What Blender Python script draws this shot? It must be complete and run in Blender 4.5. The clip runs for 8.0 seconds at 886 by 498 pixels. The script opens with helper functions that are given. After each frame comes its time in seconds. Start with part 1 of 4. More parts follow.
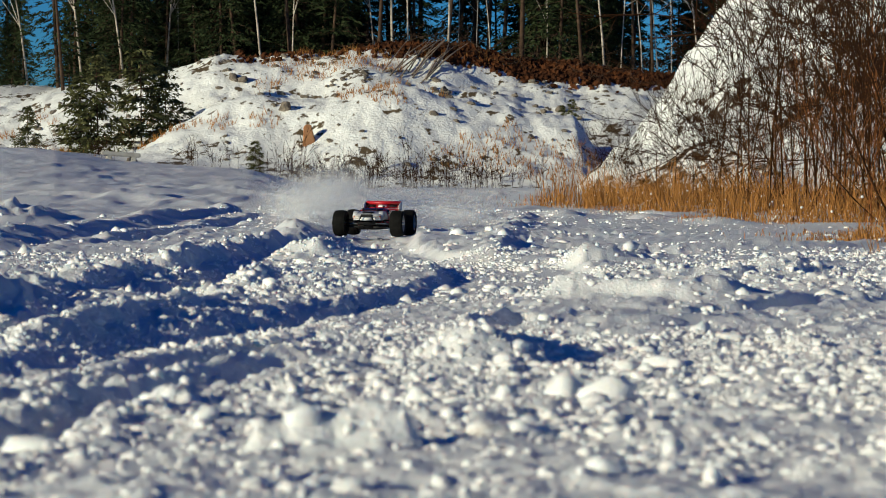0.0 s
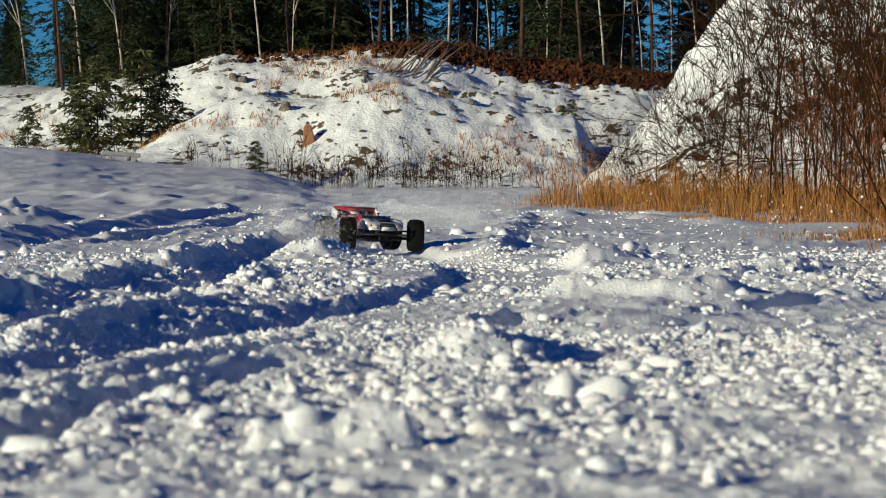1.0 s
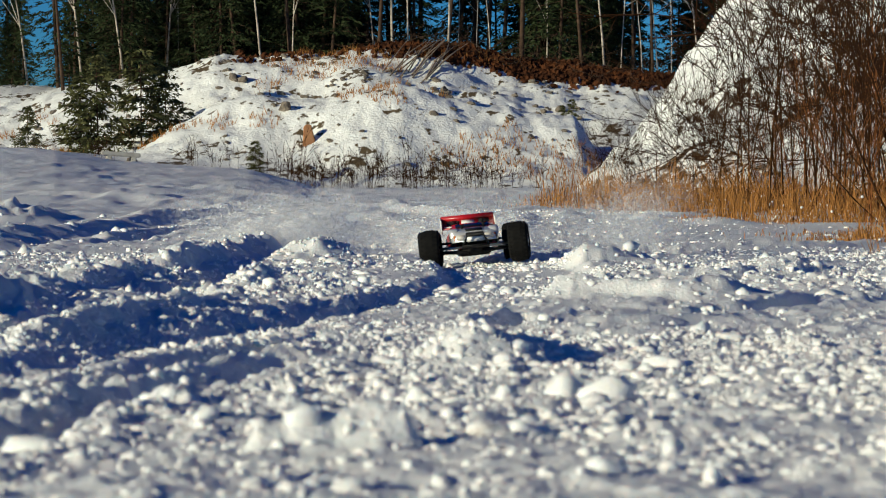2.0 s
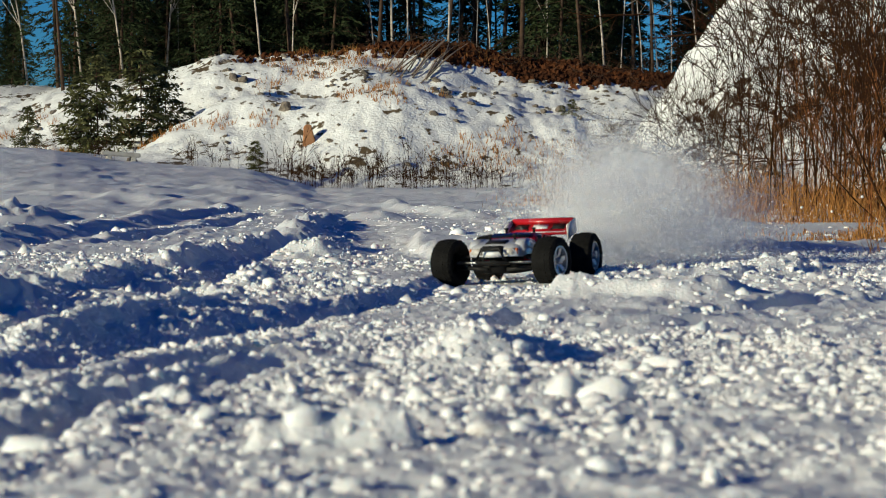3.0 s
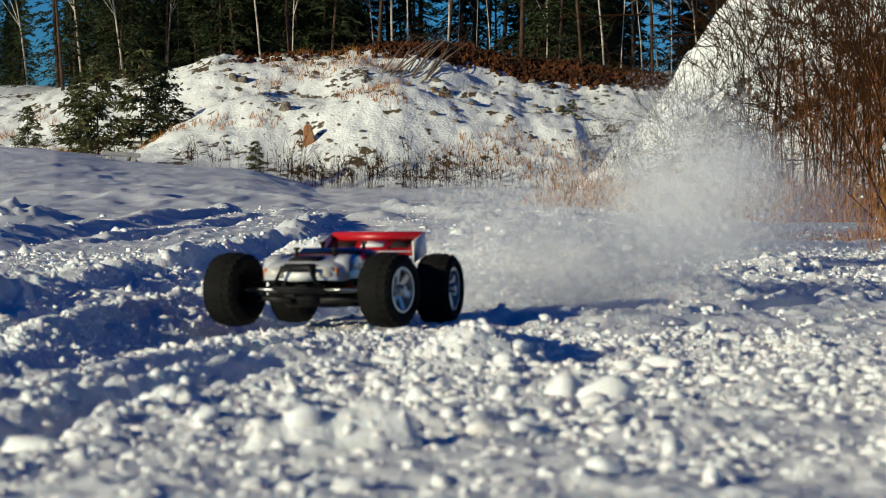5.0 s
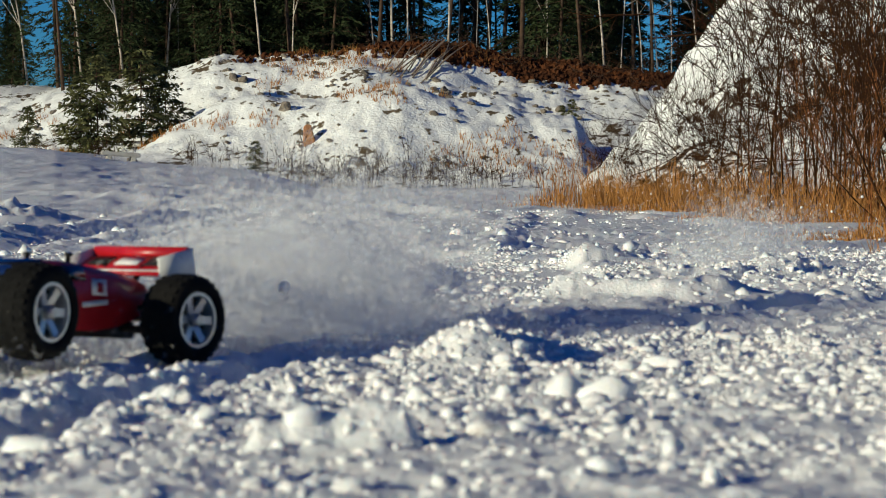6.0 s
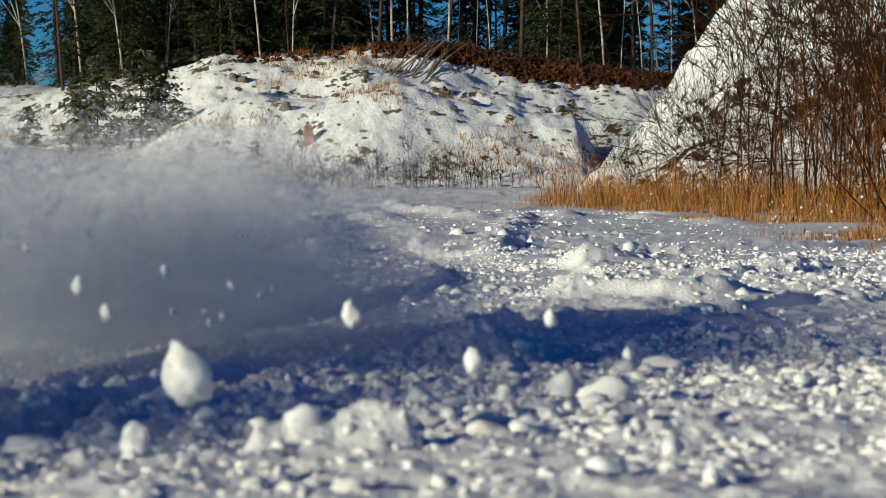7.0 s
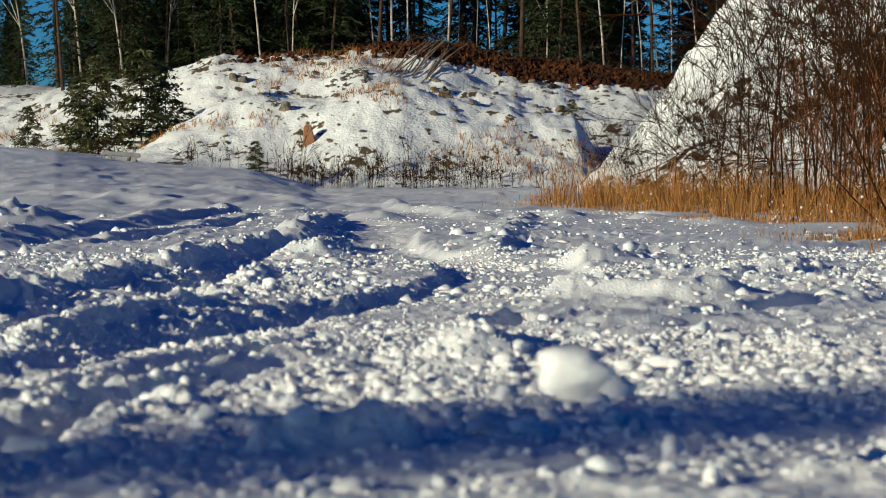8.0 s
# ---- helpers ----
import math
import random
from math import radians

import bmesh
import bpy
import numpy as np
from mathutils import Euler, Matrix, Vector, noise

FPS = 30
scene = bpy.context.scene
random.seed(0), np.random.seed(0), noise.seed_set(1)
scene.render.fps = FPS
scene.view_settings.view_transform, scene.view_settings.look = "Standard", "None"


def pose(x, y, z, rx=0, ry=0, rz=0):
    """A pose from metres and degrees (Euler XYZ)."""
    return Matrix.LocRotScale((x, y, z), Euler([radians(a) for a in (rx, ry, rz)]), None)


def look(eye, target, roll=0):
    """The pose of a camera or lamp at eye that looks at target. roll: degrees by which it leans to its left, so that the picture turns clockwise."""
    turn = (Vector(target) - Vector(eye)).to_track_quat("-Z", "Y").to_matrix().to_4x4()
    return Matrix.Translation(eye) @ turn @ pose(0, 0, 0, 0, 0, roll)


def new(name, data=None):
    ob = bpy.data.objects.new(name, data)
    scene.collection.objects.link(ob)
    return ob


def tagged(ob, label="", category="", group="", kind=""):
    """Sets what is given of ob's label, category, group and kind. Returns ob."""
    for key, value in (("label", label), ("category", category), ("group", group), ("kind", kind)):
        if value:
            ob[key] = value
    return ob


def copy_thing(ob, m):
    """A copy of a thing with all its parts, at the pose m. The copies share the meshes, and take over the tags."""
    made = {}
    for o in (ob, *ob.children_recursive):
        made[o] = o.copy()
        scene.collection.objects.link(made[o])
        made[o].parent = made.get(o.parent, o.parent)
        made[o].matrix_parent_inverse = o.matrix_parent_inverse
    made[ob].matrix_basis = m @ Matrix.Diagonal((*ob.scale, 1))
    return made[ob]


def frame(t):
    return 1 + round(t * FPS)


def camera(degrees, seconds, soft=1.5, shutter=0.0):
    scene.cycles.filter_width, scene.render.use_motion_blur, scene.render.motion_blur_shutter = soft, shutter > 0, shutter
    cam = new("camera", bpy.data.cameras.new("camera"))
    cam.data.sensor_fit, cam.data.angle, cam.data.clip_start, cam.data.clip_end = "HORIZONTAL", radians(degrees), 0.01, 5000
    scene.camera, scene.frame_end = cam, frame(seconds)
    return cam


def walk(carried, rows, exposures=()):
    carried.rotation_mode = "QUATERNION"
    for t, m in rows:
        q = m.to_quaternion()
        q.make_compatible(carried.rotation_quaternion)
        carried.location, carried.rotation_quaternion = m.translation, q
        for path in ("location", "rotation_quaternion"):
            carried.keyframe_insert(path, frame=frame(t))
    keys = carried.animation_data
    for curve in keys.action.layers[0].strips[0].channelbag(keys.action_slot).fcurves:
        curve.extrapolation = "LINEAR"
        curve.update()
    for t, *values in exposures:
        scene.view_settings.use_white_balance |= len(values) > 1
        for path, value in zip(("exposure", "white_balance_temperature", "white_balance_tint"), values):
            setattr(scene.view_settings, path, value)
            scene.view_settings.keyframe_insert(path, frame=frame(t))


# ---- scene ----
# ---------------------------------------------------------------- camera
EYE = (0.0, 0.0, 0.28)
cam = camera(22.0, 8.0, soft=0.9)
cam.data.dof.use_dof, cam.data.dof.focus_distance, cam.data.dof.aperture_fstop = True, 18.0, 13.0
VIEW = look(EYE, (0.0, 10.0, 0.0), 0.0)
walk(cam, [(0.0, VIEW), (8.0, VIEW)], [(0.0, 0.13, 5450, 7), (8.0, 0.13, 5450, 7)])

# ---------------------------------------------------------------- light
SUN_ELEV, SUN_TURN = 13.5, 35.0     # low winter sun, from the left and behind the camera
way = Vector((-math.cos(radians(SUN_TURN)), -math.sin(radians(SUN_TURN)), math.tan(radians(SUN_ELEV))))
sun_data = bpy.data.lights.new("sun", "SUN")
sun_data.energy, sun_data.angle, sun_data.color = 4.25, radians(0.5), (1.0, 0.83, 0.50)
sun = new("sun", sun_data)
sun.matrix_world = look(way * 30, (0, 0, 0))
scene.cycles.transparent_max_bounces = 96      # thin snow dust in many layers
world = bpy.data.worlds.new("sky")
scene.world = world
world.use_nodes = True
wn = world.node_tree
sky = wn.nodes.new("ShaderNodeTexSky")
sky.sky_type, sky.sun_disc = "NISHITA", False
sky.sun_elevation = radians(SUN_ELEV)
sky.sun_rotation = math.atan2(way.x, way.y)
sky.air_density, sky.dust_density, sky.ozone_density = 1.0, 0.9, 5.0
bg = wn.nodes["Background"]
bg.inputs["Strength"].default_value = 0.0195
clear = wn.nodes.new("ShaderNodeMixRGB")      # deep blue of a dry, clear winter sky
clear.blend_type, clear.inputs[0].default_value = "MULTIPLY", 1.0
wn.links.new(sky.outputs[0], clear.inputs[1])
wco, wxyz, near_horizon, tint = (wn.nodes.new("ShaderNode" + k) for k in ("TexCoord", "SeparateXYZ", "MapRange", "MixRGB"))
wn.links.new(wco.outputs["Generated"], wxyz.inputs[0])
wn.links.new(wxyz.outputs["Z"], near_horizon.inputs[0])
near_horizon.interpolation_type = "SMOOTHSTEP"
near_horizon.inputs[1].default_value, near_horizon.inputs[2].default_value = 0.0, 0.24
tint.inputs[1].default_value, tint.inputs[2].default_value = (1.9, 3.8, 4.8, 1.0), (0.02, 0.74, 1.95, 1.0)      # paler low down
wn.links.new(near_horizon.outputs[0], tint.inputs[0])
wn.links.new(tint.outputs[0], clear.inputs[2])
wn.links.new(clear.outputs[0], bg.inputs[0])


# ---------------------------------------------------------------- materials
def material(name, colour, rough=0.6, metal=0.0, scale=8.0, vary=0.15, other=None, bump=0.0, bump_scale=60.0, island=0.0, coat=0.0, space="Object"):
    """Principled surface whose colour wanders at two scales, with fine relief."""
    m = bpy.data.materials.new(name)
    m.use_nodes = True
    nt = m.node_tree
    p = nt.nodes["Principled BSDF"]
    p.inputs["Roughness"].default_value, p.inputs["Metallic"].default_value = rough, metal
    p.inputs["Coat Weight"].default_value = coat
    co = nt.nodes.new("ShaderNodeTexCoord")
    big, fine = nt.nodes.new("ShaderNodeTexNoise"), nt.nodes.new("ShaderNodeTexNoise")
    big.inputs["Scale"].default_value, fine.inputs["Scale"].default_value = scale, scale * 7.3
    big.inputs["Detail"].default_value = fine.inputs["Detail"].default_value = 5.0
    for n in (big, fine):
        nt.links.new(co.outputs[space], n.inputs["Vector"])
    add = nt.nodes.new("ShaderNodeMath")
    add.operation, add.inputs[1].default_value = "MULTIPLY_ADD", 0.45
    nt.links.new(fine.outputs["Fac"], add.inputs[0])
    nt.links.new(big.outputs["Fac"], add.inputs[2])
    last = add.outputs[0]
    if island:
        geo = nt.nodes.new("ShaderNodeNewGeometry")
        more = nt.nodes.new("ShaderNodeMath")
        more.operation, more.inputs[1].default_value = "MULTIPLY_ADD", island
        nt.links.new(geo.outputs["Random Per Island"], more.inputs[0])
        nt.links.new(last, more.inputs[2])
        last = more.outputs[0]
    ramp = nt.nodes.new("ShaderNodeValToRGB")
    ramp.color_ramp.elements[0].position, ramp.color_ramp.elements[1].position = 0.45, 0.95 + island
    second = other or tuple(min(1.0, c * (1 + vary)) for c in colour)
    first = colour if other else tuple(c * (1 - vary) for c in colour)
    ramp.color_ramp.elements[0].color, ramp.color_ramp.elements[1].color = (*first, 1), (*second, 1)
    nt.links.new(last, ramp.inputs[0])
    nt.links.new(ramp.outputs[0], p.inputs["Base Color"])
    if bump:
        rel, b = nt.nodes.new("ShaderNodeTexNoise"), nt.nodes.new("ShaderNodeBump")
        rel.inputs["Scale"].default_value, rel.inputs["Detail"].default_value = bump_scale, 6.0
        b.inputs["Strength"].default_value, b.inputs["Distance"].default_value = 1.0, bump
        nt.links.new(co.outputs[space], rel.inputs["Vector"])
        nt.links.new(rel.outputs["Fac"], b.inputs["Height"])
        nt.links.new(b.outputs[0], p.inputs["Normal"])
    return m


def grey(name, v, **k):
    return material(name, (v, v, v), **k)


SNOW = material("snow", (0.80, 0.80, 0.80), 0.55, scale=5.0, other=(0.90, 0.90, 0.89), bump=0.004, bump_scale=140.0)
CLOD = material("snow_clods", (0.82, 0.82, 0.81), 0.5, scale=1.0, other=(0.92, 0.92, 0.90), bump=0.0015, bump_scale=4.0)
LUMP = material("snow_lumps", (0.82, 0.82, 0.81), 0.5, scale=30.0, other=(0.92, 0.92, 0.90), bump=0.0015, bump_scale=220.0, island=0.3)
EARTH = material("earth", (0.018, 0.008, 0.005), 0.9, scale=0.8, other=(0.12, 0.042, 0.013), bump=0.08, bump_scale=6.0)
ROCK = material("rock", (0.10, 0.085, 0.07), 0.85, scale=1.2, other=(0.26, 0.22, 0.18), bump=0.03, bump_scale=9.0)
ORANGE_ROCK = material("orange_rock", (0.34, 0.15, 0.06), 0.85, scale=2.0, other=(0.46, 0.24, 0.11), bump=0.03, bump_scale=9.0)
NEEDLES = material("needles", (0.008, 0.014, 0.007), 0.7, scale=0.7, other=(0.034, 0.046, 0.02), island=0.5)
YOUNG_NEEDLES = material("young_needles", (0.03, 0.04, 0.014), 0.7, scale=0.7, other=(0.12, 0.12, 0.05), island=0.5)
BARK = material("bark", (0.025, 0.017, 0.012), 0.9, scale=3.0, other=(0.10, 0.065, 0.045), bump=0.01, bump_scale=20.0)
BIRCH = material("birch_bark", (0.10, 0.08, 0.06), 0.7, scale=1.6, other=(0.66, 0.57, 0.47), bump=0.006, bump_scale=18.0)
TWIG = material("twig", (0.010, 0.006, 0.004), 0.8, scale=2.0, other=(0.045, 0.020, 0.008), island=0.2)
RED_TWIG = material("red_twig", (0.07, 0.024, 0.009), 0.8, scale=2.0, other=(0.24, 0.095, 0.03), island=0.2)
STRAW = material("straw", (0.06, 0.024, 0.006), 0.8, scale=1.5, other=(0.36, 0.17, 0.048), island=0.5)
DRY_WOOD = material("dry_wood", (0.20, 0.14, 0.09), 0.8, scale=2.0, other=(0.50, 0.40, 0.28))
CONCRETE = material("concrete", (0.30, 0.29, 0.27), 0.9, scale=3.0, other=(0.45, 0.44, 0.42), bump=0.01)
RUBBER = material("rubber", (0.004, 0.004, 0.004), 0.85, scale=30.0, other=(0.011, 0.0105, 0.010), bump=0.001, bump_scale=300.0)
PLASTIC = material("black_plastic", (0.008, 0.008, 0.009), 0.45, scale=25.0, other=(0.025, 0.024, 0.023))
RED = material("red_paint", (0.30, 0.004, 0.008), 0.34, scale=14.0, other=(0.46, 0.008, 0.012), coat=0.3)
SILVER = material("silver_paint", (0.55, 0.55, 0.56), 0.3, 0.35, scale=14.0, other=(0.72, 0.72, 0.72), coat=0.5)
WHITE = material("white_plastic", (0.70, 0.70, 0.69), 0.4, scale=20.0, other=(0.82, 0.82, 0.80))
CHROME = material("satin_chrome", (0.42, 0.42, 0.43), 0.32, 0.7, scale=30.0, other=(0.60, 0.60, 0.60))
STEEL = material("steel", (0.30, 0.30, 0.31), 0.35, 0.9, scale=40.0, other=(0.5, 0.5, 0.5))
SMOKED = grey("smoked_window", 0.01, rough=0.12, scale=10.0, coat=0.5)
LENS = material("lamp_lens", (0.45, 0.40, 0.32), 0.15, scale=60.0, other=(0.75, 0.72, 0.66), coat=0.8)
AMBER = material("amber_lens", (0.50, 0.12, 0.02), 0.2, scale=60.0, other=(0.65, 0.2, 0.04))


for m in (LUMP, CLOD, SNOW):      # light soaks into snow and softens its edges
    p = m.node_tree.nodes["Principled BSDF"]
    p.inputs["Subsurface Weight"].default_value = 0.6
    p.inputs["Subsurface Radius"].default_value = (0.75, 0.9, 1.0)
    p.inputs["Subsurface Scale"].default_value = 0.006
    p.inputs["Specular IOR Level"].default_value = 0.25
for m in (RUBBER, PLASTIC, EARTH, ROCK):
    m.node_tree.nodes["Principled BSDF"].inputs["Specular IOR Level"].default_value = 0.12
for m in (NEEDLES, YOUNG_NEEDLES, BARK, TWIG, RED_TWIG, STRAW):
    m.node_tree.nodes["Principled BSDF"].inputs["Specular IOR Level"].default_value = 0.03


def dust_material():
    m = bpy.data.materials.new("snow_dust")
    m.use_nodes = True
    nt = m.node_tree
    p = nt.nodes["Principled BSDF"]
    p.inputs["Base Color"].default_value, p.inputs["Roughness"].default_value = (0.96, 0.96, 0.96, 1), 0.9
    clear, mix, thin = (nt.nodes.new("ShaderNode" + k) for k in ("BsdfTransparent", "MixShader", "BsdfTranslucent"))
    thin.inputs[0].default_value = (0.96, 0.96, 0.96, 1)
    half = nt.nodes.new("ShaderNodeMixShader")
    half.inputs[0].default_value = 0.45
    nt.links.new(p.outputs[0], half.inputs[1])
    nt.links.new(thin.outputs[0], half.inputs[2])
    mix.inputs[0].default_value = 0.16
    nt.links.new(clear.outputs[0], mix.inputs[1])
    nt.links.new(half.outputs[0], mix.inputs[2])
    nt.links.new(mix.outputs[0], nt.nodes["Material Output"].inputs[0])
    return m


DUST = dust_material()


def bank_material(name, lo, hi, earth_colour, scale):
    """Thin snow through which stony earth shows where it is steep or scoured."""
    m = material(name, (0.84, 0.84, 0.82), 0.6, scale=0.6, other=(0.93, 0.93, 0.91), bump=0.05, bump_scale=8.0)
    m.node_tree.nodes["Principled BSDF"].inputs["Specular IOR Level"].default_value = 0.2
    nt = m.node_tree
    p = nt.nodes["Principled BSDF"]
    snow = p.inputs["Base Color"].links[0].from_socket
    co = nt.nodes.new("ShaderNodeTexCoord")
    a, b = nt.nodes.new("ShaderNodeTexNoise"), nt.nodes.new("ShaderNodeTexNoise")
    a.inputs["Scale"].default_value, b.inputs["Scale"].default_value = scale, scale * 0.16
    a.inputs["Detail"].default_value, b.inputs["Detail"].default_value = 6.0, 4.0
    for n in (a, b):
        nt.links.new(co.outputs["Object"], n.inputs["Vector"])
    add, ramp, mix = nt.nodes.new("ShaderNodeMath"), nt.nodes.new("ShaderNodeMapRange"), nt.nodes.new("ShaderNodeMixRGB")
    nt.links.new(a.outputs["Fac"], add.inputs[0])
    nt.links.new(b.outputs["Fac"], add.inputs[1])
    nt.links.new(add.outputs[0], ramp.inputs[0])
    ramp.inputs[1].default_value, ramp.inputs[2].default_value = lo, hi
    mix.inputs[2].default_value = (*earth_colour, 1)
    nt.links.new(ramp.outputs[0], mix.inputs[0])
    nt.links.new(snow, mix.inputs[1])
    nt.links.new(mix.outputs[0], p.inputs["Base Color"])
    return m


BANK = bank_material("bank_snow", 1.14, 1.20, (0.11, 0.08, 0.045), 2.6)
HILL = bank_material("hill_snow", 1.09, 1.14, (0.07, 0.045, 0.025), 3.0)


# ---------------------------------------------------------------- mesh helpers
def mesh_of(name, verts, faces, smooth=True):
    """A mesh from arrays of corners and of faces that all have as many corners."""
    verts, faces = np.asarray(verts, np.float32), np.asarray(faces, np.int32)
    me = bpy.data.meshes.new(name)
    n, k = faces.shape
    me.vertices.add(len(verts))
    me.loops.add(n * k)
    me.polygons.add(n)
    me.vertices.foreach_set("co", verts.ravel())
    me.loops.foreach_set("vertex_index", faces.ravel())
    me.polygons.foreach_set("loop_start", np.arange(0, n * k, k, dtype=np.int32))
    me.polygons.foreach_set("use_smooth", np.full(n, smooth))
    me.update(calc_edges=True)
    return me


def solid(name, me, mat, parent=None, m=None, label=""):
    me.materials.append(mat)
    ob = new(name, me)
    if parent:
        ob.parent = parent
    if m is not None:
        ob.matrix_basis = m
    return tagged(ob, label)


def part(name, bm, mat, parent, label="", smooth=True, m=None):
    me = bpy.data.meshes.new(name)
    bmesh.ops.recalc_face_normals(bm, faces=bm.faces)
    bm.to_mesh(me)
    bm.free()
    for f in me.polygons:
        f.use_smooth = smooth
    return solid(name, me, mat, parent, m, label)


def hashed(ix, iy, seed):
    h = (ix.astype(np.int64) * 374761393 + iy.astype(np.int64) * 668265263 + seed * 1274126177) & 0xFFFFFFFF
    h = ((h ^ (h >> 13)) * 1103515245) & 0xFFFFFFFF
    return ((h ^ (h >> 16)) & 0xFFFF) / 65535.0


def wander(x, y, size, seed=0):
    """Smooth noise in -1..1 with bumps of that size."""
    x, y = np.asarray(x) / size, np.asarray(y) / size
    ix, iy = np.floor(x), np.floor(y)
    fx, fy = x - ix, y - iy
    fx, fy = fx * fx * (3 - 2 * fx), fy * fy * (3 - 2 * fy)
    a, b = hashed(ix, iy, seed), hashed(ix + 1, iy, seed)
    c, d = hashed(ix, iy + 1, seed), hashed(ix + 1, iy + 1, seed)
    return 2 * ((a * (1 - fx) + b * fx) * (1 - fy) + (c * (1 - fx) + d * fx) * fy) - 1


def rough_noise(x, y, size, seed=0, steps=4, fall=0.5):
    return sum(wander(x, y, size * 0.5 ** k, seed + 17 * k) * fall ** k for k in range(steps))


def step(a, b, v):
    q = np.clip((v - a) / (b - a), 0, 1)
    return q * q * (3 - 2 * q)


def tubes(lines, sides=5):
    """Corners and faces of tapered tubes: each line is a list of (place, radius)."""
    verts, faces = [], []
    for line in lines:
        base = len(verts)
        for i, (p, r) in enumerate(line):
            d = Vector(line[min(i + 1, len(line) - 1)][0]) - Vector(line[max(i - 1, 0)][0])
            d = d.normalized() if d.length > 1e-9 else Vector((0, 0, 1))
            u = d.orthogonal().normalized()
            v = d.cross(u)
            for k in range(sides):
                a = 2 * math.pi * k / sides
                verts.append(Vector(p) + (u * math.cos(a) + v * math.sin(a)) * r)
        for i in range(len(line) - 1):
            for k in range(sides):
                q = base + i * sides
                faces.append((q + k, q + (k + 1) % sides, q + sides + (k + 1) % sides, q + sides + k))
    return [tuple(v) for v in verts], faces


def ico(level):
    bm = bmesh.new()
    bmesh.ops.create_icosphere(bm, subdivisions=level, radius=1.0)
    v = np.array([p.co[:] for p in bm.verts])
    f = np.array([[p.index for p in q.verts] for q in bm.faces])
    bm.free()
    return v, f


# ---------------------------------------------------------------- ground
def near_line(x, y, line):
    """Distance to a polyline, signed: positive to its right, walking towards +y; and the way along it, 0 to 1."""
    best, side, along = np.full(x.shape, 1e9), np.zeros(x.shape), np.zeros(x.shape)
    n = len(line) - 1
    for i in range(n):
        (ax, ay), (bx, by) = line[i][:2], line[i + 1][:2]
        dx, dy = bx - ax, by - ay
        q = np.clip(((x - ax) * dx + (y - ay) * dy) / (dx * dx + dy * dy), 0, 1)
        ex, ey = x - ax - q * dx, y - ay - q * dy
        d = np.hypot(ex, ey)
        closer = d < best
        best = np.where(closer, d, best)
        side = np.where(closer, np.sign(ex * dy - ey * dx), side)
        along = np.where(closer, (i + q) / n, along)
    return best * side, along


# seconds, x, y, z, roll, pitch, heading of the truck; steering of its front wheels
DRIVE = [
    (0.0, -0.386, 12.96, -0.007, -0.4, 0.1, -99.7, 0),
    (0.5, -0.388, 12.08, -0.014, -2.5, 0.0, -88.7, 0),
    (0.8, -0.375, 10.95, -0.011, -3.4, -1.0, -78.2, -8),
    (1.0, -0.34, 10.48, -0.016, -2.4, 0.0, -69.3, -16),
    (1.3, -0.26, 9.71, -0.025, -1.1, 7.5, -54.5, -22),
    (1.5, -0.15, 9.33, -0.046, -4.5, 0.0, -54.7, -27),
    (1.6, -0.06, 9.10, -0.028, 10.5, -5.4, -64.0, -22),
    (1.7, -0.003, 9.00, -0.030, 11.6, -4.7, -70.8, -18),
    (2.0, 0.12, 8.55, -0.020, 6.0, -1.5, -88.0, -8),
    (2.4, 0.22, 7.85, -0.022, 1.5, 1.5, -106.0, -4),
    (2.8, 0.243, 7.28, -0.025, 0.4, 2.4, -112.5, -8),
    (3.1, 0.233, 6.95, -0.022, 2.4, 0.0, -109.6, -10),
    (3.5, 0.174, 6.30, -0.016, -0.6, -0.4, -101.5, -10),
    (4.0, 0.072, 5.85, -0.015, 4.8, -0.4, -100.0, -20),
    (4.5, -0.051, 5.26, -0.012, 5.0, -0.7, -100.5, -22),
    (4.7, -0.112, 5.00, -0.009, 1.5, -0.5, -101.4, -20),
    (5.2, -0.29, 4.50, -0.005, 0.6, -2.5, -112.0, -6),
    (5.8, -0.556, 3.94, -0.003, -0.1, -5.0, -123.6, 8),
    (6.0, -0.652, 3.62, 0.004, 0.2, -4.8, -123.9, 8),
    (6.1, -0.743, 3.49, 0.003, 0.1, -5.2, -122.0, 6),
    (6.4, -1.07, 3.05, 0.0, 0.0, -3.0, -122.0, 0),
    (7.0, -1.75, 2.2, 0.0, 0.0, 0.0, -125.0, 0),
    (8.0, -2.9, 0.9, 0.0, 0.0, 0.0, -130.0, 0),
]


